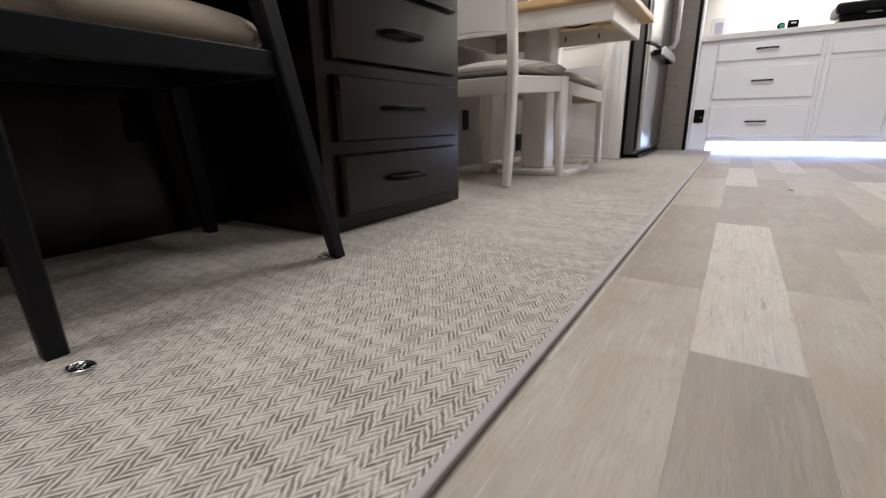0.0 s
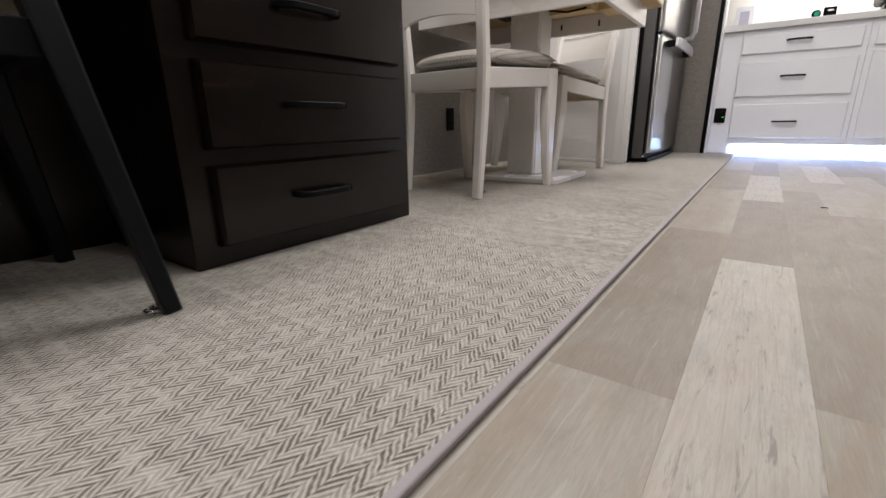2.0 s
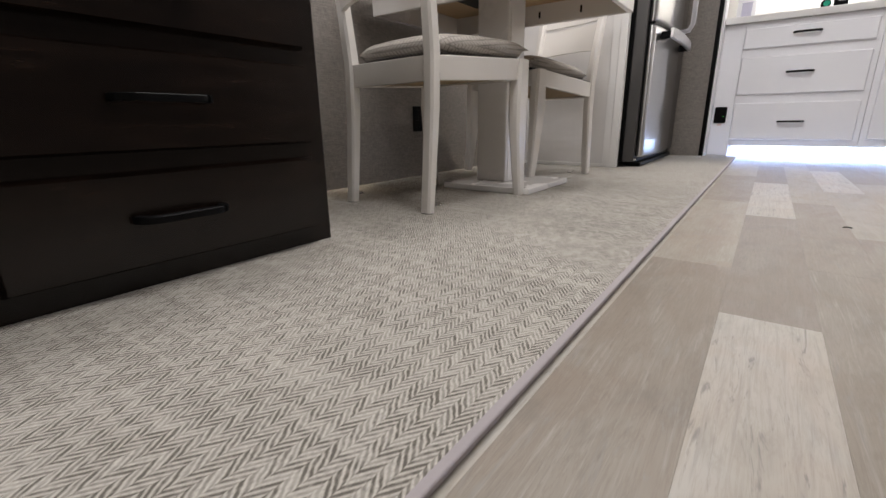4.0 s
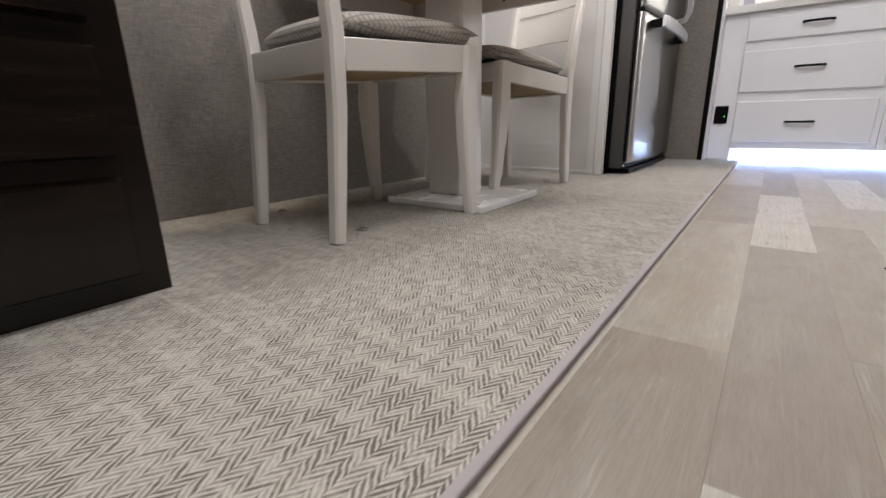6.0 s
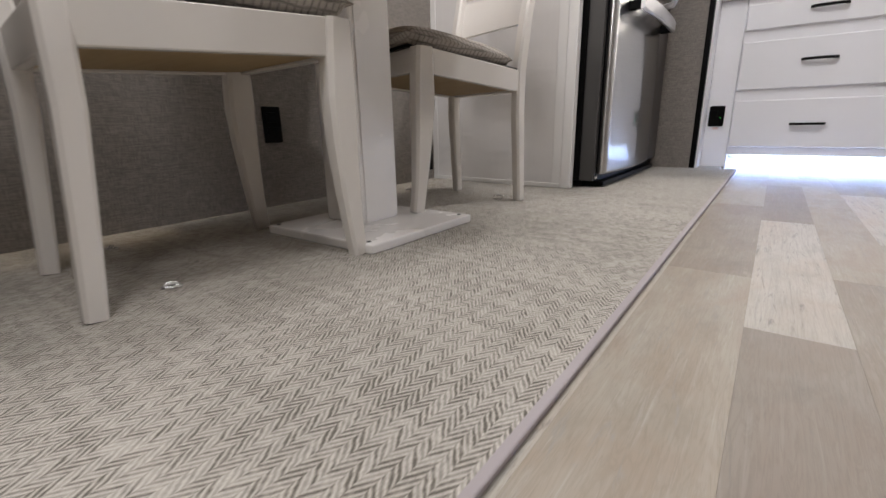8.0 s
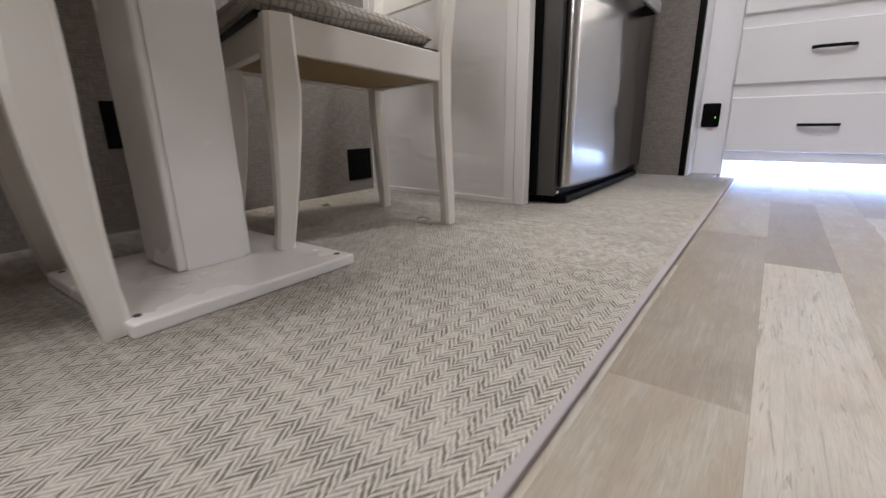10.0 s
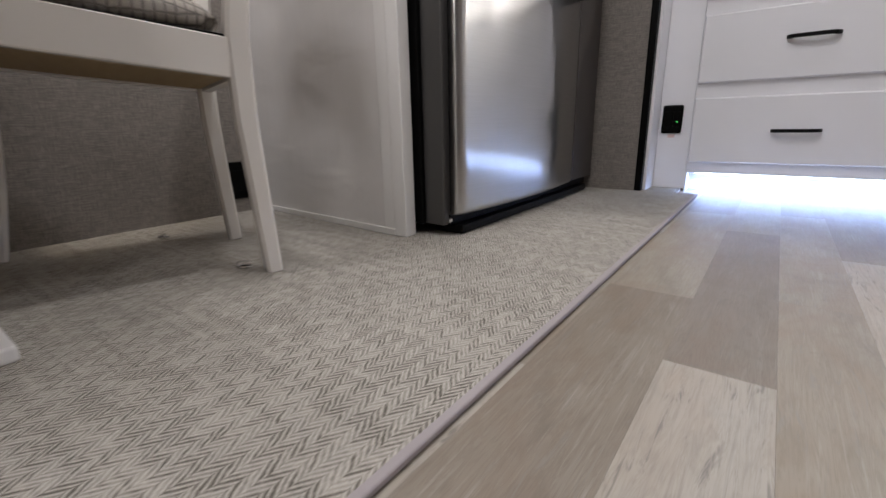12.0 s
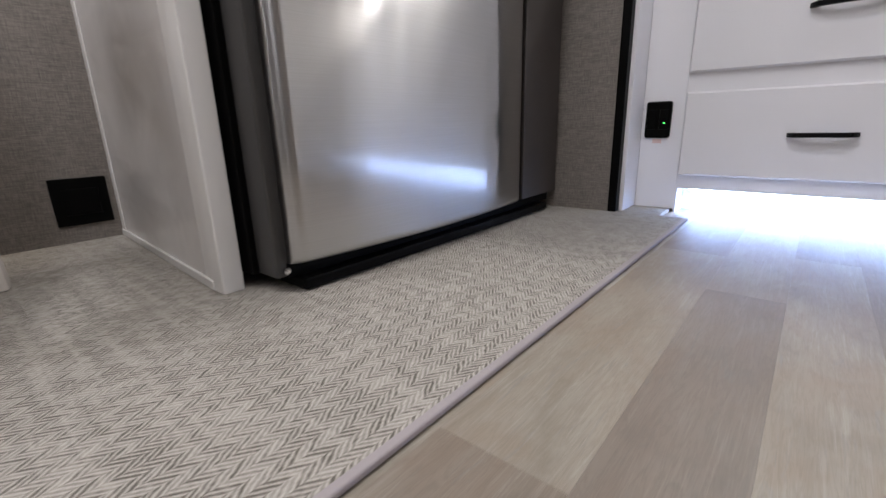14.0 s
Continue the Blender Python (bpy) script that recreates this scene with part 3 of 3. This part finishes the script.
FZ = 0.73
freezer = part("freezer_door", curved_door(0.055, FZ), STEEL, fridge, "brushed stainless freezer door", True)
upper = part("upper_door", curved_door(FZ + 0.014, 1.71), STEEL, fridge, "brushed stainless upper door", True)
part("gasket", box(0.0105, 0.0175, DOOR_Y - DOOR_HALF + 0.008, DOOR_Y + DOOR_HALF - 0.008, 0.06, 1.70), BLACK_PLASTIC, fridge, "black rubber door seal")
# black band paints the shade of the slit between both doors
part("gap_shade_band", box(0.012, 0.045, -W + 0.016, W - 0.016, FZ + 0.002, FZ + 0.012), BLACK_PLASTIC, fridge, "black band in for the shade between the doors")
# black strip added on the cabinet side to stand for the recess's shade
part("side_recess_shade", box(-0.16, -0.048, -W - 0.014, -W, 0.028, 1.71, 0.003), BLACK_PLASTIC, fridge, "black strip in for the shaded recess beside the cabinet")
part("grille", box(-0.05, 0.040, -W + 0.036, W - 0.070, 0.004, 0.026, 0.004), BLACK_PLASTIC, fridge, "black kick grille")
# black block stands in for the shade between grille and doors
part("under_door_shade", box(-0.05, 0.014, -W + 0.02, W - 0.02, 0.0265, 0.054), BLACK_PLASTIC, fridge)
# the gap's darkness is a solid black strip, not an opening
part("side_gap_shade", box(0.0102, 0.018, DOOR_Y + DOOR_HALF + 0.002, DOOR_Y + DOOR_HALF + 0.0295, 0.055, 1.71), BLACK_PLASTIC, fridge, "black strip in for the shade in the gap beside the doors")
part("filler_panel", box(0.0102, 0.034, DOOR_Y + DOOR_HALF + 0.030, W, 0.055, 1.71, 0.003), BROWN_GREY, fridge, "dark grey-brown filler panel")
part("foot_screw", turned(lathe([(0.007, 0), (0.007, 0.006), (0.004, 0.008)], 10), 0, Matrix.Translation((0.0115, -W + 0.018, 0.040)) @ pose(0, 0, 0, 0, 90, 0)), CHROME, fridge, "small chrome screw")
HZ = FZ - 0.035
H0, H1 = DOOR_Y - DOOR_HALF + 0.10, DOOR_Y + DOOR_HALF - 0.035
bar = bmesh.new()
rings = []
for i in range(17):
    u = 2 * i / 16 - 1
    y, x = (H0 + H1) / 2 + u * (H1 - H0) / 2, 0.112 + 0.012 * (1 - u * u)
    tall = 0.029 - 0.006 * u ** 8
    rings.append([bar.verts.new(p) for p in ((x - 0.007, y, HZ - tall), (x + 0.002, y, HZ - tall), (x + 0.007, y, HZ - tall + 0.006), (x + 0.007, y, HZ + tall - 0.006), (x + 0.002, y, HZ + tall), (x - 0.007, y, HZ + tall))])
for a, b in zip(rings, rings[1:]):
    for k in range(6):
        bar.faces.new((a[k], b[k], b[(k + 1) % 6], a[(k + 1) % 6]))
bar.faces.new(rings[0])
bar.faces.new(rings[-1][::-1])
part("handle", bar, SATIN, freezer, "broad satin silver bar handle")
for y in (H0 + 0.012, H1 - 0.012):
    part("handle_bracket", sweep([(0.030, y, HZ - 0.006), (0.080, y, HZ - 0.008), (0.108, y, HZ - 0.004)], [0.022] * 3, [0.036] * 3, 0.2), BLACK_PLASTIC, freezer, "black end bracket of the handle")
HY = DOOR_Y + DOOR_HALF - 0.06
part("handle", tube([(0.045, HY, 0.78), (0.10, HY, 0.79), (0.118, HY, 0.83), (0.118, HY, 1.45), (0.10, HY, 1.49), (0.045, HY, 1.50)], 0.015, 12), SATIN, upper, "satin silver upright bar handle", True)

# ---- dining table on its pedestal ----
table = thing("dining_table", pose(-0.89, 2.275, RUG), "white pedestal dining table with a honey wood top", "table")
TX0, TX1, TY0, TY1 = -0.385, 0.44, -0.280, 0.300
part("base_plate", box(-0.115, 0.262, -0.198, 0.188, 0, 0.022, 0.004), TABLE_PAINT, table)
part("column", box(-0.038, 0.096, -0.066, 0.072, 0.0222, 0.72, 0.006), TABLE_PAINT, table)
part("column_panel", box(0.0962, 0.0985, -0.051, 0.057, 0.0225, 0.66, 0.001), TABLE_PAINT, table)
part("tabletop", box(TX0 - 0.05, TX1 + 0.055, TY0 - 0.05, TY1 + 0.05, 0.735, 0.766, 0.006), BUTCHER, table, "honey-coloured wooden tabletop")
for x0, x1, y0, y1 in ((TX0, TX1, TY0, TY0 + 0.02), (TX0, TX1, TY1 - 0.02, TY1), (TX0, TX0 + 0.02, TY0 + 0.021, TY1 - 0.021), (TX1 - 0.02, TX1, TY0 + 0.021, TY1 - 0.021)):
    part("apron", box(x0, x1, y0, y1, 0.655, 0.7345, 0.003), TABLE_PAINT, table)
part("brace", box(0.12, 0.30, -0.02, 0.05, 0.690, 0.7345, 0.003), RAW_PINE, table, "raw pine block under the top")
part("brace", box(0.30, 0.40, 0.06, 0.20, 0.700, 0.7345, 0.003), RAW_PINE, table, "raw pine block under the top")
for sx in (0.06, 0.24, 0.40):
    part("slot", box(sx - 0.004, sx + 0.004, TY1 - 0.0215, TY1 - 0.0201, 0.680, 0.706), BLACK_PLASTIC, table, "dark cut slot")
part("bracket", box(-0.16, 0.16, -0.10, 0.12, 0.7205, 0.7345, 0.002), BLACK_METAL, table, "dark steel mounting plate")
part("wire", tube([(0.10, -0.12, 0.715), (0.16, -0.10, 0.69), (0.22, -0.08, 0.68), (0.27, -0.03, 0.695), (0.30, 0.02, 0.72)], 0.004, 6), BLACK_PLASTIC, table, "loose black cable", True)
for sx, sy in ((0.235, -0.18), (0.235, 0.168), (-0.095, -0.18), (-0.095, 0.168)):
    part("screw", lathe([(0.0055, 0.022), (0.005, 0.0235), (0.002, 0.0238)], 10, at=(sx, sy, 0)), DARK_GREY, table, "dark countersunk screw")


# shakers on the table
for x, y, shell, label in ((-1.035, 1.985, WHITE_CAB, "small white salt shaker on the table"), (-0.990, 1.990, BROWN_GREY, "small dark pepper shaker on the table")):
    shaker = thing("shaker", pose(x, y, RUG + 0.766), label, "shaker")
    part("body", lathe([(0.017, 0.0), (0.020, 0.004), (0.019, 0.03), (0.014, 0.062)], 18), shell, shaker, "", True)
    part("cap", lathe([(0.0142, 0.0622), (0.0142, 0.074), (0.009, 0.080)], 18), CHROME, shaker, "chrome cap", True)


# ---- dining chairs ----
TIP = Matrix(((1, 0, 0, 0), (0, 1, 0, 0), (0, 0.0525, 1, -0.0075), (0, 0, 0, 1)))


def dining_chair(m):
    chair = thing("dining_chair", m, "white painted wooden dining chair with a grey plaid cushion", "chair", "dining chairs")
    for s in (-1, 1):
        part("rear_leg", sweep([(s * 0.172, -0.238, 0.0), (s * 0.172, -0.224, 0.15), (s * 0.172, -0.211, 0.30), (s * 0.172, -0.206, 0.45), (s * 0.175, -0.222, 0.62), (s * 0.178, -0.252, 0.80), (s * 0.180, -0.285, 0.95)],
                               [0.034, 0.036, 0.037, 0.037, 0.036, 0.034, 0.030], [0.030, 0.034, 0.038, 0.040, 0.036, 0.030, 0.024]), CHAIR_PAINT, chair)
        part("front_leg", sweep([(s * 0.208, 0.218, 0.0), (s * 0.207, 0.210, 0.07), (s * 0.206, 0.204, 0.15), (s * 0.205, 0.200, 0.24), (s * 0.205, 0.199, 0.32), (s * 0.205, 0.201, 0.375), (s * 0.205, 0.203, 0.4640)],
                                [0.031, 0.033, 0.037, 0.042, 0.046, 0.046, 0.046], [0.036, 0.040, 0.048, 0.057, 0.064, 0.060, 0.053]), CHAIR_PAINT, chair)
        part("foot_pad", box(s * 0.208 - 0.011, s * 0.208 + 0.011, 0.206, 0.228, -0.0015, 0.0, 0), DARK_GREY, chair, "dark felt foot pad")
        part("foot_pad", box(s * 0.172 - 0.014, s * 0.172 + 0.014, -0.250, -0.226, -0.0015, 0.0, 0), DARK_GREY, chair, "dark felt foot pad")
        part("side_rail", sweep([(s * 0.176, -0.190, 0.411), (s * 0.206, 0.192, 0.431)], [0.022, 0.022], [0.068, 0.068], 0.1), CHAIR_PAINT, chair)
    part("front_rail", box(-0.186, 0.186, 0.202, 0.224, 0.398, 0.464, 0.002), CHAIR_PAINT, chair)
    part("back_rail", box(-0.154, 0.154, -0.218, -0.196, 0.376, 0.444, 0.002), CHAIR_PAINT, chair)
    bm = bmesh.new()
    low = [bm.verts.new(p) for p in ((-0.164, -0.194, 0.383), (0.164, -0.194, 0.383), (0.192, 0.200, 0.404), (-0.192, 0.200, 0.404))]
    bm.faces.new(low)
    bmesh.ops.solidify(bm, geom=bm.faces[:], thickness=0.010)
    part("seat_board", bm, PLYWOOD, chair, "brown plywood seat bottom")
    part("cushion_base", turned(box(-0.186, 0.186, -0.186, 0.236, 0.4580, 0.467, 0.002), 0, TIP), BLACK_PLASTIC, chair, "black dust cloth under the cushion")
    part("cushion", turned(pillow(0.220, 0.180, -0.194, 0.262, 0.464, 0.542, edge=0.36), 0, TIP), PLAID, chair, "grey plaid tweed seat cushion", True)
    for z0, z1, dip in ((0.600, 0.725, 0.020), (0.742, 0.842, 0.012), (0.858, 0.945, 0.0)):
        bm = bmesh.new()
        k, rings = 14, []
        for i in range(k + 1):
            u = 2 * i / k - 1
            bend = -0.032 * (1 - u * u)
            ring = []
            for z, t in ((z0 - dip * (u * u - 1) * 0.6, -0.008), (z0 - dip * (u * u - 1) * 0.6, 0.008), (z1 + dip * (1 - u * u) * 0.4, 0.008), (z1 + dip * (1 - u * u) * 0.4, -0.008)):
                lean = -0.222 - max(0.0, (z - 0.45)) ** 1.5 * 0.20
                ring.append(bm.verts.new((u * 0.162, lean + bend + t, z)))
            rings.append(ring)
        for a, b in zip(rings, rings[1:]):
            for q in range(4):
                bm.faces.new((a[q], a[(q + 1) % 4], b[(q + 1) % 4], b[q]))
        bm.faces.new(rings[0])
        bm.faces.new(rings[-1][::-1])
        part("back_slat", bm, CHAIR_PAINT, chair)
    return chair


SEAT_SCALE = Matrix.Diagonal((1, 1, 0.978, 1))
chair_1 = dining_chair(pose(-0.889, 1.871, RUG + 0.0015, 0, 0, -4.5) @ SEAT_SCALE)
chair_2 = copy_thing(chair_1, pose(-0.915, 2.679, RUG + 0.0015, 0, 0, 163.2) @ pose(0, -0.238, 0, 2.5) @ pose(0, 0.238, 0) @ SEAT_SCALE)
tagged(chair_2, "white wooden dining chair turned askew, one foot by the plate")

# ---- desk ----
DX = -0.758
desk = thing("desk", pose(DX, 0.969, RUG), "dark espresso wooden desk with a drawer pedestal", "desk")
part("pedestal", box(-0.43, 0, -0.306, 0.306, 0, 0.719, 0.002), ESPRESSO, desk)
for z0, z1 in ((0.039, 0.191), (0.220, 0.373), (0.402, 0.554), (0.583, 0.705)):
    bm = slab_front(-0.259, 0.263, z0, z1, 0, 0.022, 0.005)
    front = part("drawer", turned(bm, 0, Matrix.Translation((0.0005, 0, 0)) @ pose(0, 0, 0, 0, 0, 90)), ESPRESSO, desk)
    bm = turned(pull(0.138, 0.026, 0.012, 0.016), 0, Matrix.Translation((0.022, -0.022, (z0 + z1) / 2 + 0.004)) @ pose(0, 0, 0, 0, 0, 90))
    part("pull", bm, BLACK_METAL, front, "black arched bar pull")
part("desktop", box(-0.595, 0.03, -2.10, 0.320, 0.720, 0.750, 0.005), ESPRESSO, desk)
part("back_panel", box(-0.405, -0.388, -2.059, -0.3065, 0, 0.719, 0.001), ESPRESSO, desk)
part("end_panel", box(-0.59, 0, -2.09, -2.06, 0, 0.719, 0.002), ESPRESSO, desk)

# ---- black desk chair ----
stool = thing("desk_chair", pose(-0.823, 0.329, RUG) @ Matrix.Scale(1.055, 4), "black wooden desk chair with a beige padded seat", "chair")
for s in (-1, 1):
    foot, head = ((0.198, 0.212), (0.135, 0.140)) if s > 0 else ((0.200, -0.228), (0.180, -0.236))
    path = [(foot[0] + (head[0] - foot[0]) * u, foot[1] + (head[1] - foot[1]) * u, 0.50 * u) for u in (0, 0.5, 0.9, 1.3)]
    part("post", sweep(path, [0.023, 0.030, 0.035, 0.028], [0.023, 0.029, 0.034, 0.026], 0.12), BLACK_WOOD, stool)
    part("leg", sweep([(-0.235, s * 0.208, 0.0), (-0.205, s * 0.165, 0.365)], [0.026, 0.036], [0.026, 0.036], 0.12), BLACK_WOOD, stool)
    part("side_rail", sweep([(-0.200, s * 0.155, 0.345), (0.125, s * 0.155, 0.345)], [0.022, 0.022], [0.036, 0.036], 0.1), BLACK_WOOD, stool)
part("back_rail", sweep([(0.150, 0.152, 0.346), (0.172, -0.228, 0.346)], [0.022, 0.022], [0.040, 0.040], 0.1), BLACK_WOOD, stool)
part("front_rail", box(-0.218, -0.194, -0.150, 0.150, 0.325, 0.365, 0.002), BLACK_WOOD, stool)
part("seat", turned(pillow(0.205, 0.165, -0.150, 0.230, 0.367, 0.445), 0, pose(0, 0, 0, 0, 0, 94)), BEIGE_CLOTH, stool, "beige upholstered seat pad", True)
part("backrest", box(0.085, 0.112, -0.135, 0.115, 0.55, 0.645, 0.008), BLACK_WOOD, stool)


# ---- small fixtures ----
def wall_plate(y0, y1, z0, z1, label, category, slots, x=WALL_X):
    ob = thing("wall_outlet" if category == "outlet" else "wall_vent", pose(x, (y0 + y1) / 2, (z0 + z1) / 2), label, category)
    h, v = (y1 - y0) / 2, (z1 - z0) / 2
    part("plate", box(0, 0.007, -h, h, -v, v, 0.003), BLACK_PLASTIC, ob)
    for k in range(slots):
        z = (k + 0.5) / slots * 2 * v * 0.8 - v * 0.8
        part("insert" if category == "outlet" else "slat", box(0.007, 0.010, -h * 0.62, h * 0.62, z - v * 0.55 / slots, z + v * 0.55 / slots, 0.0015), BLACK_PLASTIC, ob)


wall_plate(2.320, 2.387, 0.226, 0.343, "black wall outlet under the dining table", "outlet", 2)
wall_plate(0.430, 0.496, 0.240, 0.338, "black outlet on the back panel of the desk", "outlet", 2, DX - 0.388)
wall_plate(3.114, 3.238, 0.056, 0.180, "square black wall vent near the floor", "vent", 1)


def tie_down(x, y, rz, up=1.0):
    ob = thing("floor_anchor", pose(x, y, RUG, 0, 0, rz), "small chrome tie-down ring in the carpet", "floor anchor", "carpet tie-downs")
    rim = [(0.015 * math.cos(a), 0.011 * math.sin(a), 0.002) for a in [k / 20 * 2 * math.pi for k in range(21)]]
    part("rim", tube(rim, 0.0022, 8), CHROME, ob, "", True)
    part("well", lathe([(0.011, 0.0), (0.011, 0.0012)], 16), BLACK_PLASTIC, ob, "dark recess")
    ring = [(0.010 * up * math.cos(a), 0.004 * math.sin(a), 0.0017 + 0.0035 * up + 0.0035 * up * math.sin(a)) for a in [k / 16 * 2 * math.pi for k in range(17)]]
    part("ring", tube(ring, 0.0016, 6), CHROME, ob, "", True)


for x, y, rz, up in ((-0.548, 0.093, 20, 0.4), (-0.634, 0.540, 60, 1.0), (-0.786, 1.746, 70, 1.0), (-1.182, 1.782, 10, 1.0), (-0.752, 2.835, 35, 1.7), (-1.185, 2.852, 0, 1.0)):
    tie_down(x, y, rz, up)

# things on the counter
frame_ob = thing("photo_frame", pose(-0.215, 4.66, 0.914, -8), "small white picture frame standing on the counter", "picture frame")
part("border", box(-0.058, 0.058, 0, 0.014, 0.0, 0.17, 0.003), WHITE_CAB, frame_ob)
part("print", box(-0.030, 0.030, -0.0012, 0.0, 0.040, 0.135), painted("pale_violet_print", (0.50, 0.48, 0.62), 0.4, 0.35, 18), frame_ob, "pale print with a violet flower")
green = thing("round_gadget", pose(0.209, 4.475, 0.914), "small round black gadget with a green face", "gadget")
part("shell", turned(lathe([(0.022, 0.0), (0.026, 0.006), (0.026, 0.018), (0.020, 0.024)], 20), 0, Matrix.Translation((0, 0.012, 0.026)) @ pose(0, 0, 0, 90)), BLACK_PLASTIC, green, "", True)
part("face", turned(lathe([(0.016, 0.0), (0.016, 0.002)], 20), 0, Matrix.Translation((0.004, -0.0125, 0.026)) @ pose(0, 0, 0, 90)), painted("green_glass_face", (0.03, 0.35, 0.22), 0.2), green, "green glassy face")
black_box = thing("black_box", pose(0.281, 4.485, 0.914, 0, 0, 6), "small black electronic box with a pale label", "gadget")
part("shell", box(-0.034, 0.034, -0.012, 0.012, 0, 0.062, 0.004), BLACK_PLASTIC, black_box)
part("label", box(-0.014, 0.016, -0.0132, -0.0121, 0.036, 0.046), WHITE_CAB, black_box, "pale label bar")
grill = thing("countertop_griddle", pose(0.748, 4.62, 0.914), "large black electric griddle on the counter", "griddle")
part("base", box(-0.20, 0.30, -0.13, 0.15, 0.012, 0.060, 0.020, seg=3), BLACK_PLASTIC, grill)
part("lid", box(-0.23, 0.32, -0.15, 0.16, 0.066, 0.145, 0.025, seg=3), BLACK_METAL, grill)
part("handle", box(-0.06, 0.02, -0.156, -0.150, 0.055, 0.066, 0.002), CHROME, grill, "silver label plate")
for sx in (-0.15, 0.25):
    for sy in (-0.08, 0.10):
        part("foot", lathe([(0.012, 0.0), (0.012, 0.0125)], 12, at=(sx, sy, 0)), BLACK_PLASTIC, grill)
crumb = thing("floor_debris", pose(0.240, 2.064, 0.0015), "tiny dark curled shred on the plank floor", "debris")
part("shred", tube([(-0.008, 0.002, 0.001), (-0.002, 0.0, 0.002), (0.004, 0.003, 0.002), (0.009, -0.001, 0.001)], 0.0014, 6), BLACK_PLASTIC, crumb, "", True)


# ---- plank floor ----
def plank(x0, x1, y0, y1, tone, parent):
    """One plank with eased upper edges."""
    g, b = 0.00002, 0.00022
    x0, x1, y0, y1 = x0 + g, x1 - g, y0 + g, y1 - g
    verts = [(x0, y0, -0.012), (x1, y0, -0.012), (x1, y1, -0.012), (x0, y1, -0.012),
             (x0, y0, -b), (x1, y0, -b), (x1, y1, -b), (x0, y1, -b),
             (x0 + b, y0 + b, 0), (x1 - b, y0 + b, 0), (x1 - b, y1 - b, 0), (x0 + b, y1 - b, 0)]
    faces = [(4 * r + k, 4 * r + (k + 1) % 4, 4 * r + 4 + (k + 1) % 4, 4 * r + 4 + k) for r in (0, 1) for k in range(4)] + [(8, 9, 10, 11)]
    me = bpy.data.meshes.new("plank")
    me.from_pydata(verts, [], faces)
    me.materials.append(PLANKS[tone])
    ob = new("plank", me)
    ob.parent = parent


floor = structure("floor", box(-0.119, 1.45, -2.0, 4.56, -0.0118, -0.0115), SUBFLOOR, "weathered grey-beige vinyl plank floor in the aisle", "floor")
ROWS_X = [-0.240, -0.1085, 0.027, 0.142, 0.245, 0.360, 0.475, 0.590, 0.705, 0.820, 0.935, 1.05, 1.165, 1.28, 1.395]
FIRST = [0.402, 0.748, 0.510, 0.810, 0.330, 0.64, 0.05, 0.45, 0.72, 0.20, 0.55, 0.35, 0.10, 0.60]
KNOWN = {4: ["tan", "cream", "tan", "cream", "white", "tan"], 1: ["cream", "tan", "cream", "tan", "cream", "tan"], 2: ["taupe", "white", "taupe", "white", "taupe", "cream"],
         3: ["cream", "tan", "tan", "cream", "cream", "tan"], 0: ["cream", "white", "white", "white", "cream", "white"]}
tones = random.Random(5)
for r, (x0, x1) in enumerate(zip(ROWS_X, ROWS_X[1:])):
    length = 0.810
    y = FIRST[r]
    start = y - 4 * length
    for k in range(12):
        y0, y1 = start + k * length, start + (k + 1) * length
        if y1 < -2.0 or y0 > 4.5:
            continue
        tone = tones.choice(["tan", "cream", "taupe", "tan", "white"])
        if r in KNOWN and 3 <= k < 9:
            tone = KNOWN[r][k - 3]
        plank(x0, x1, max(y0, -2.0), min(y1, 4.54), tone, floor)
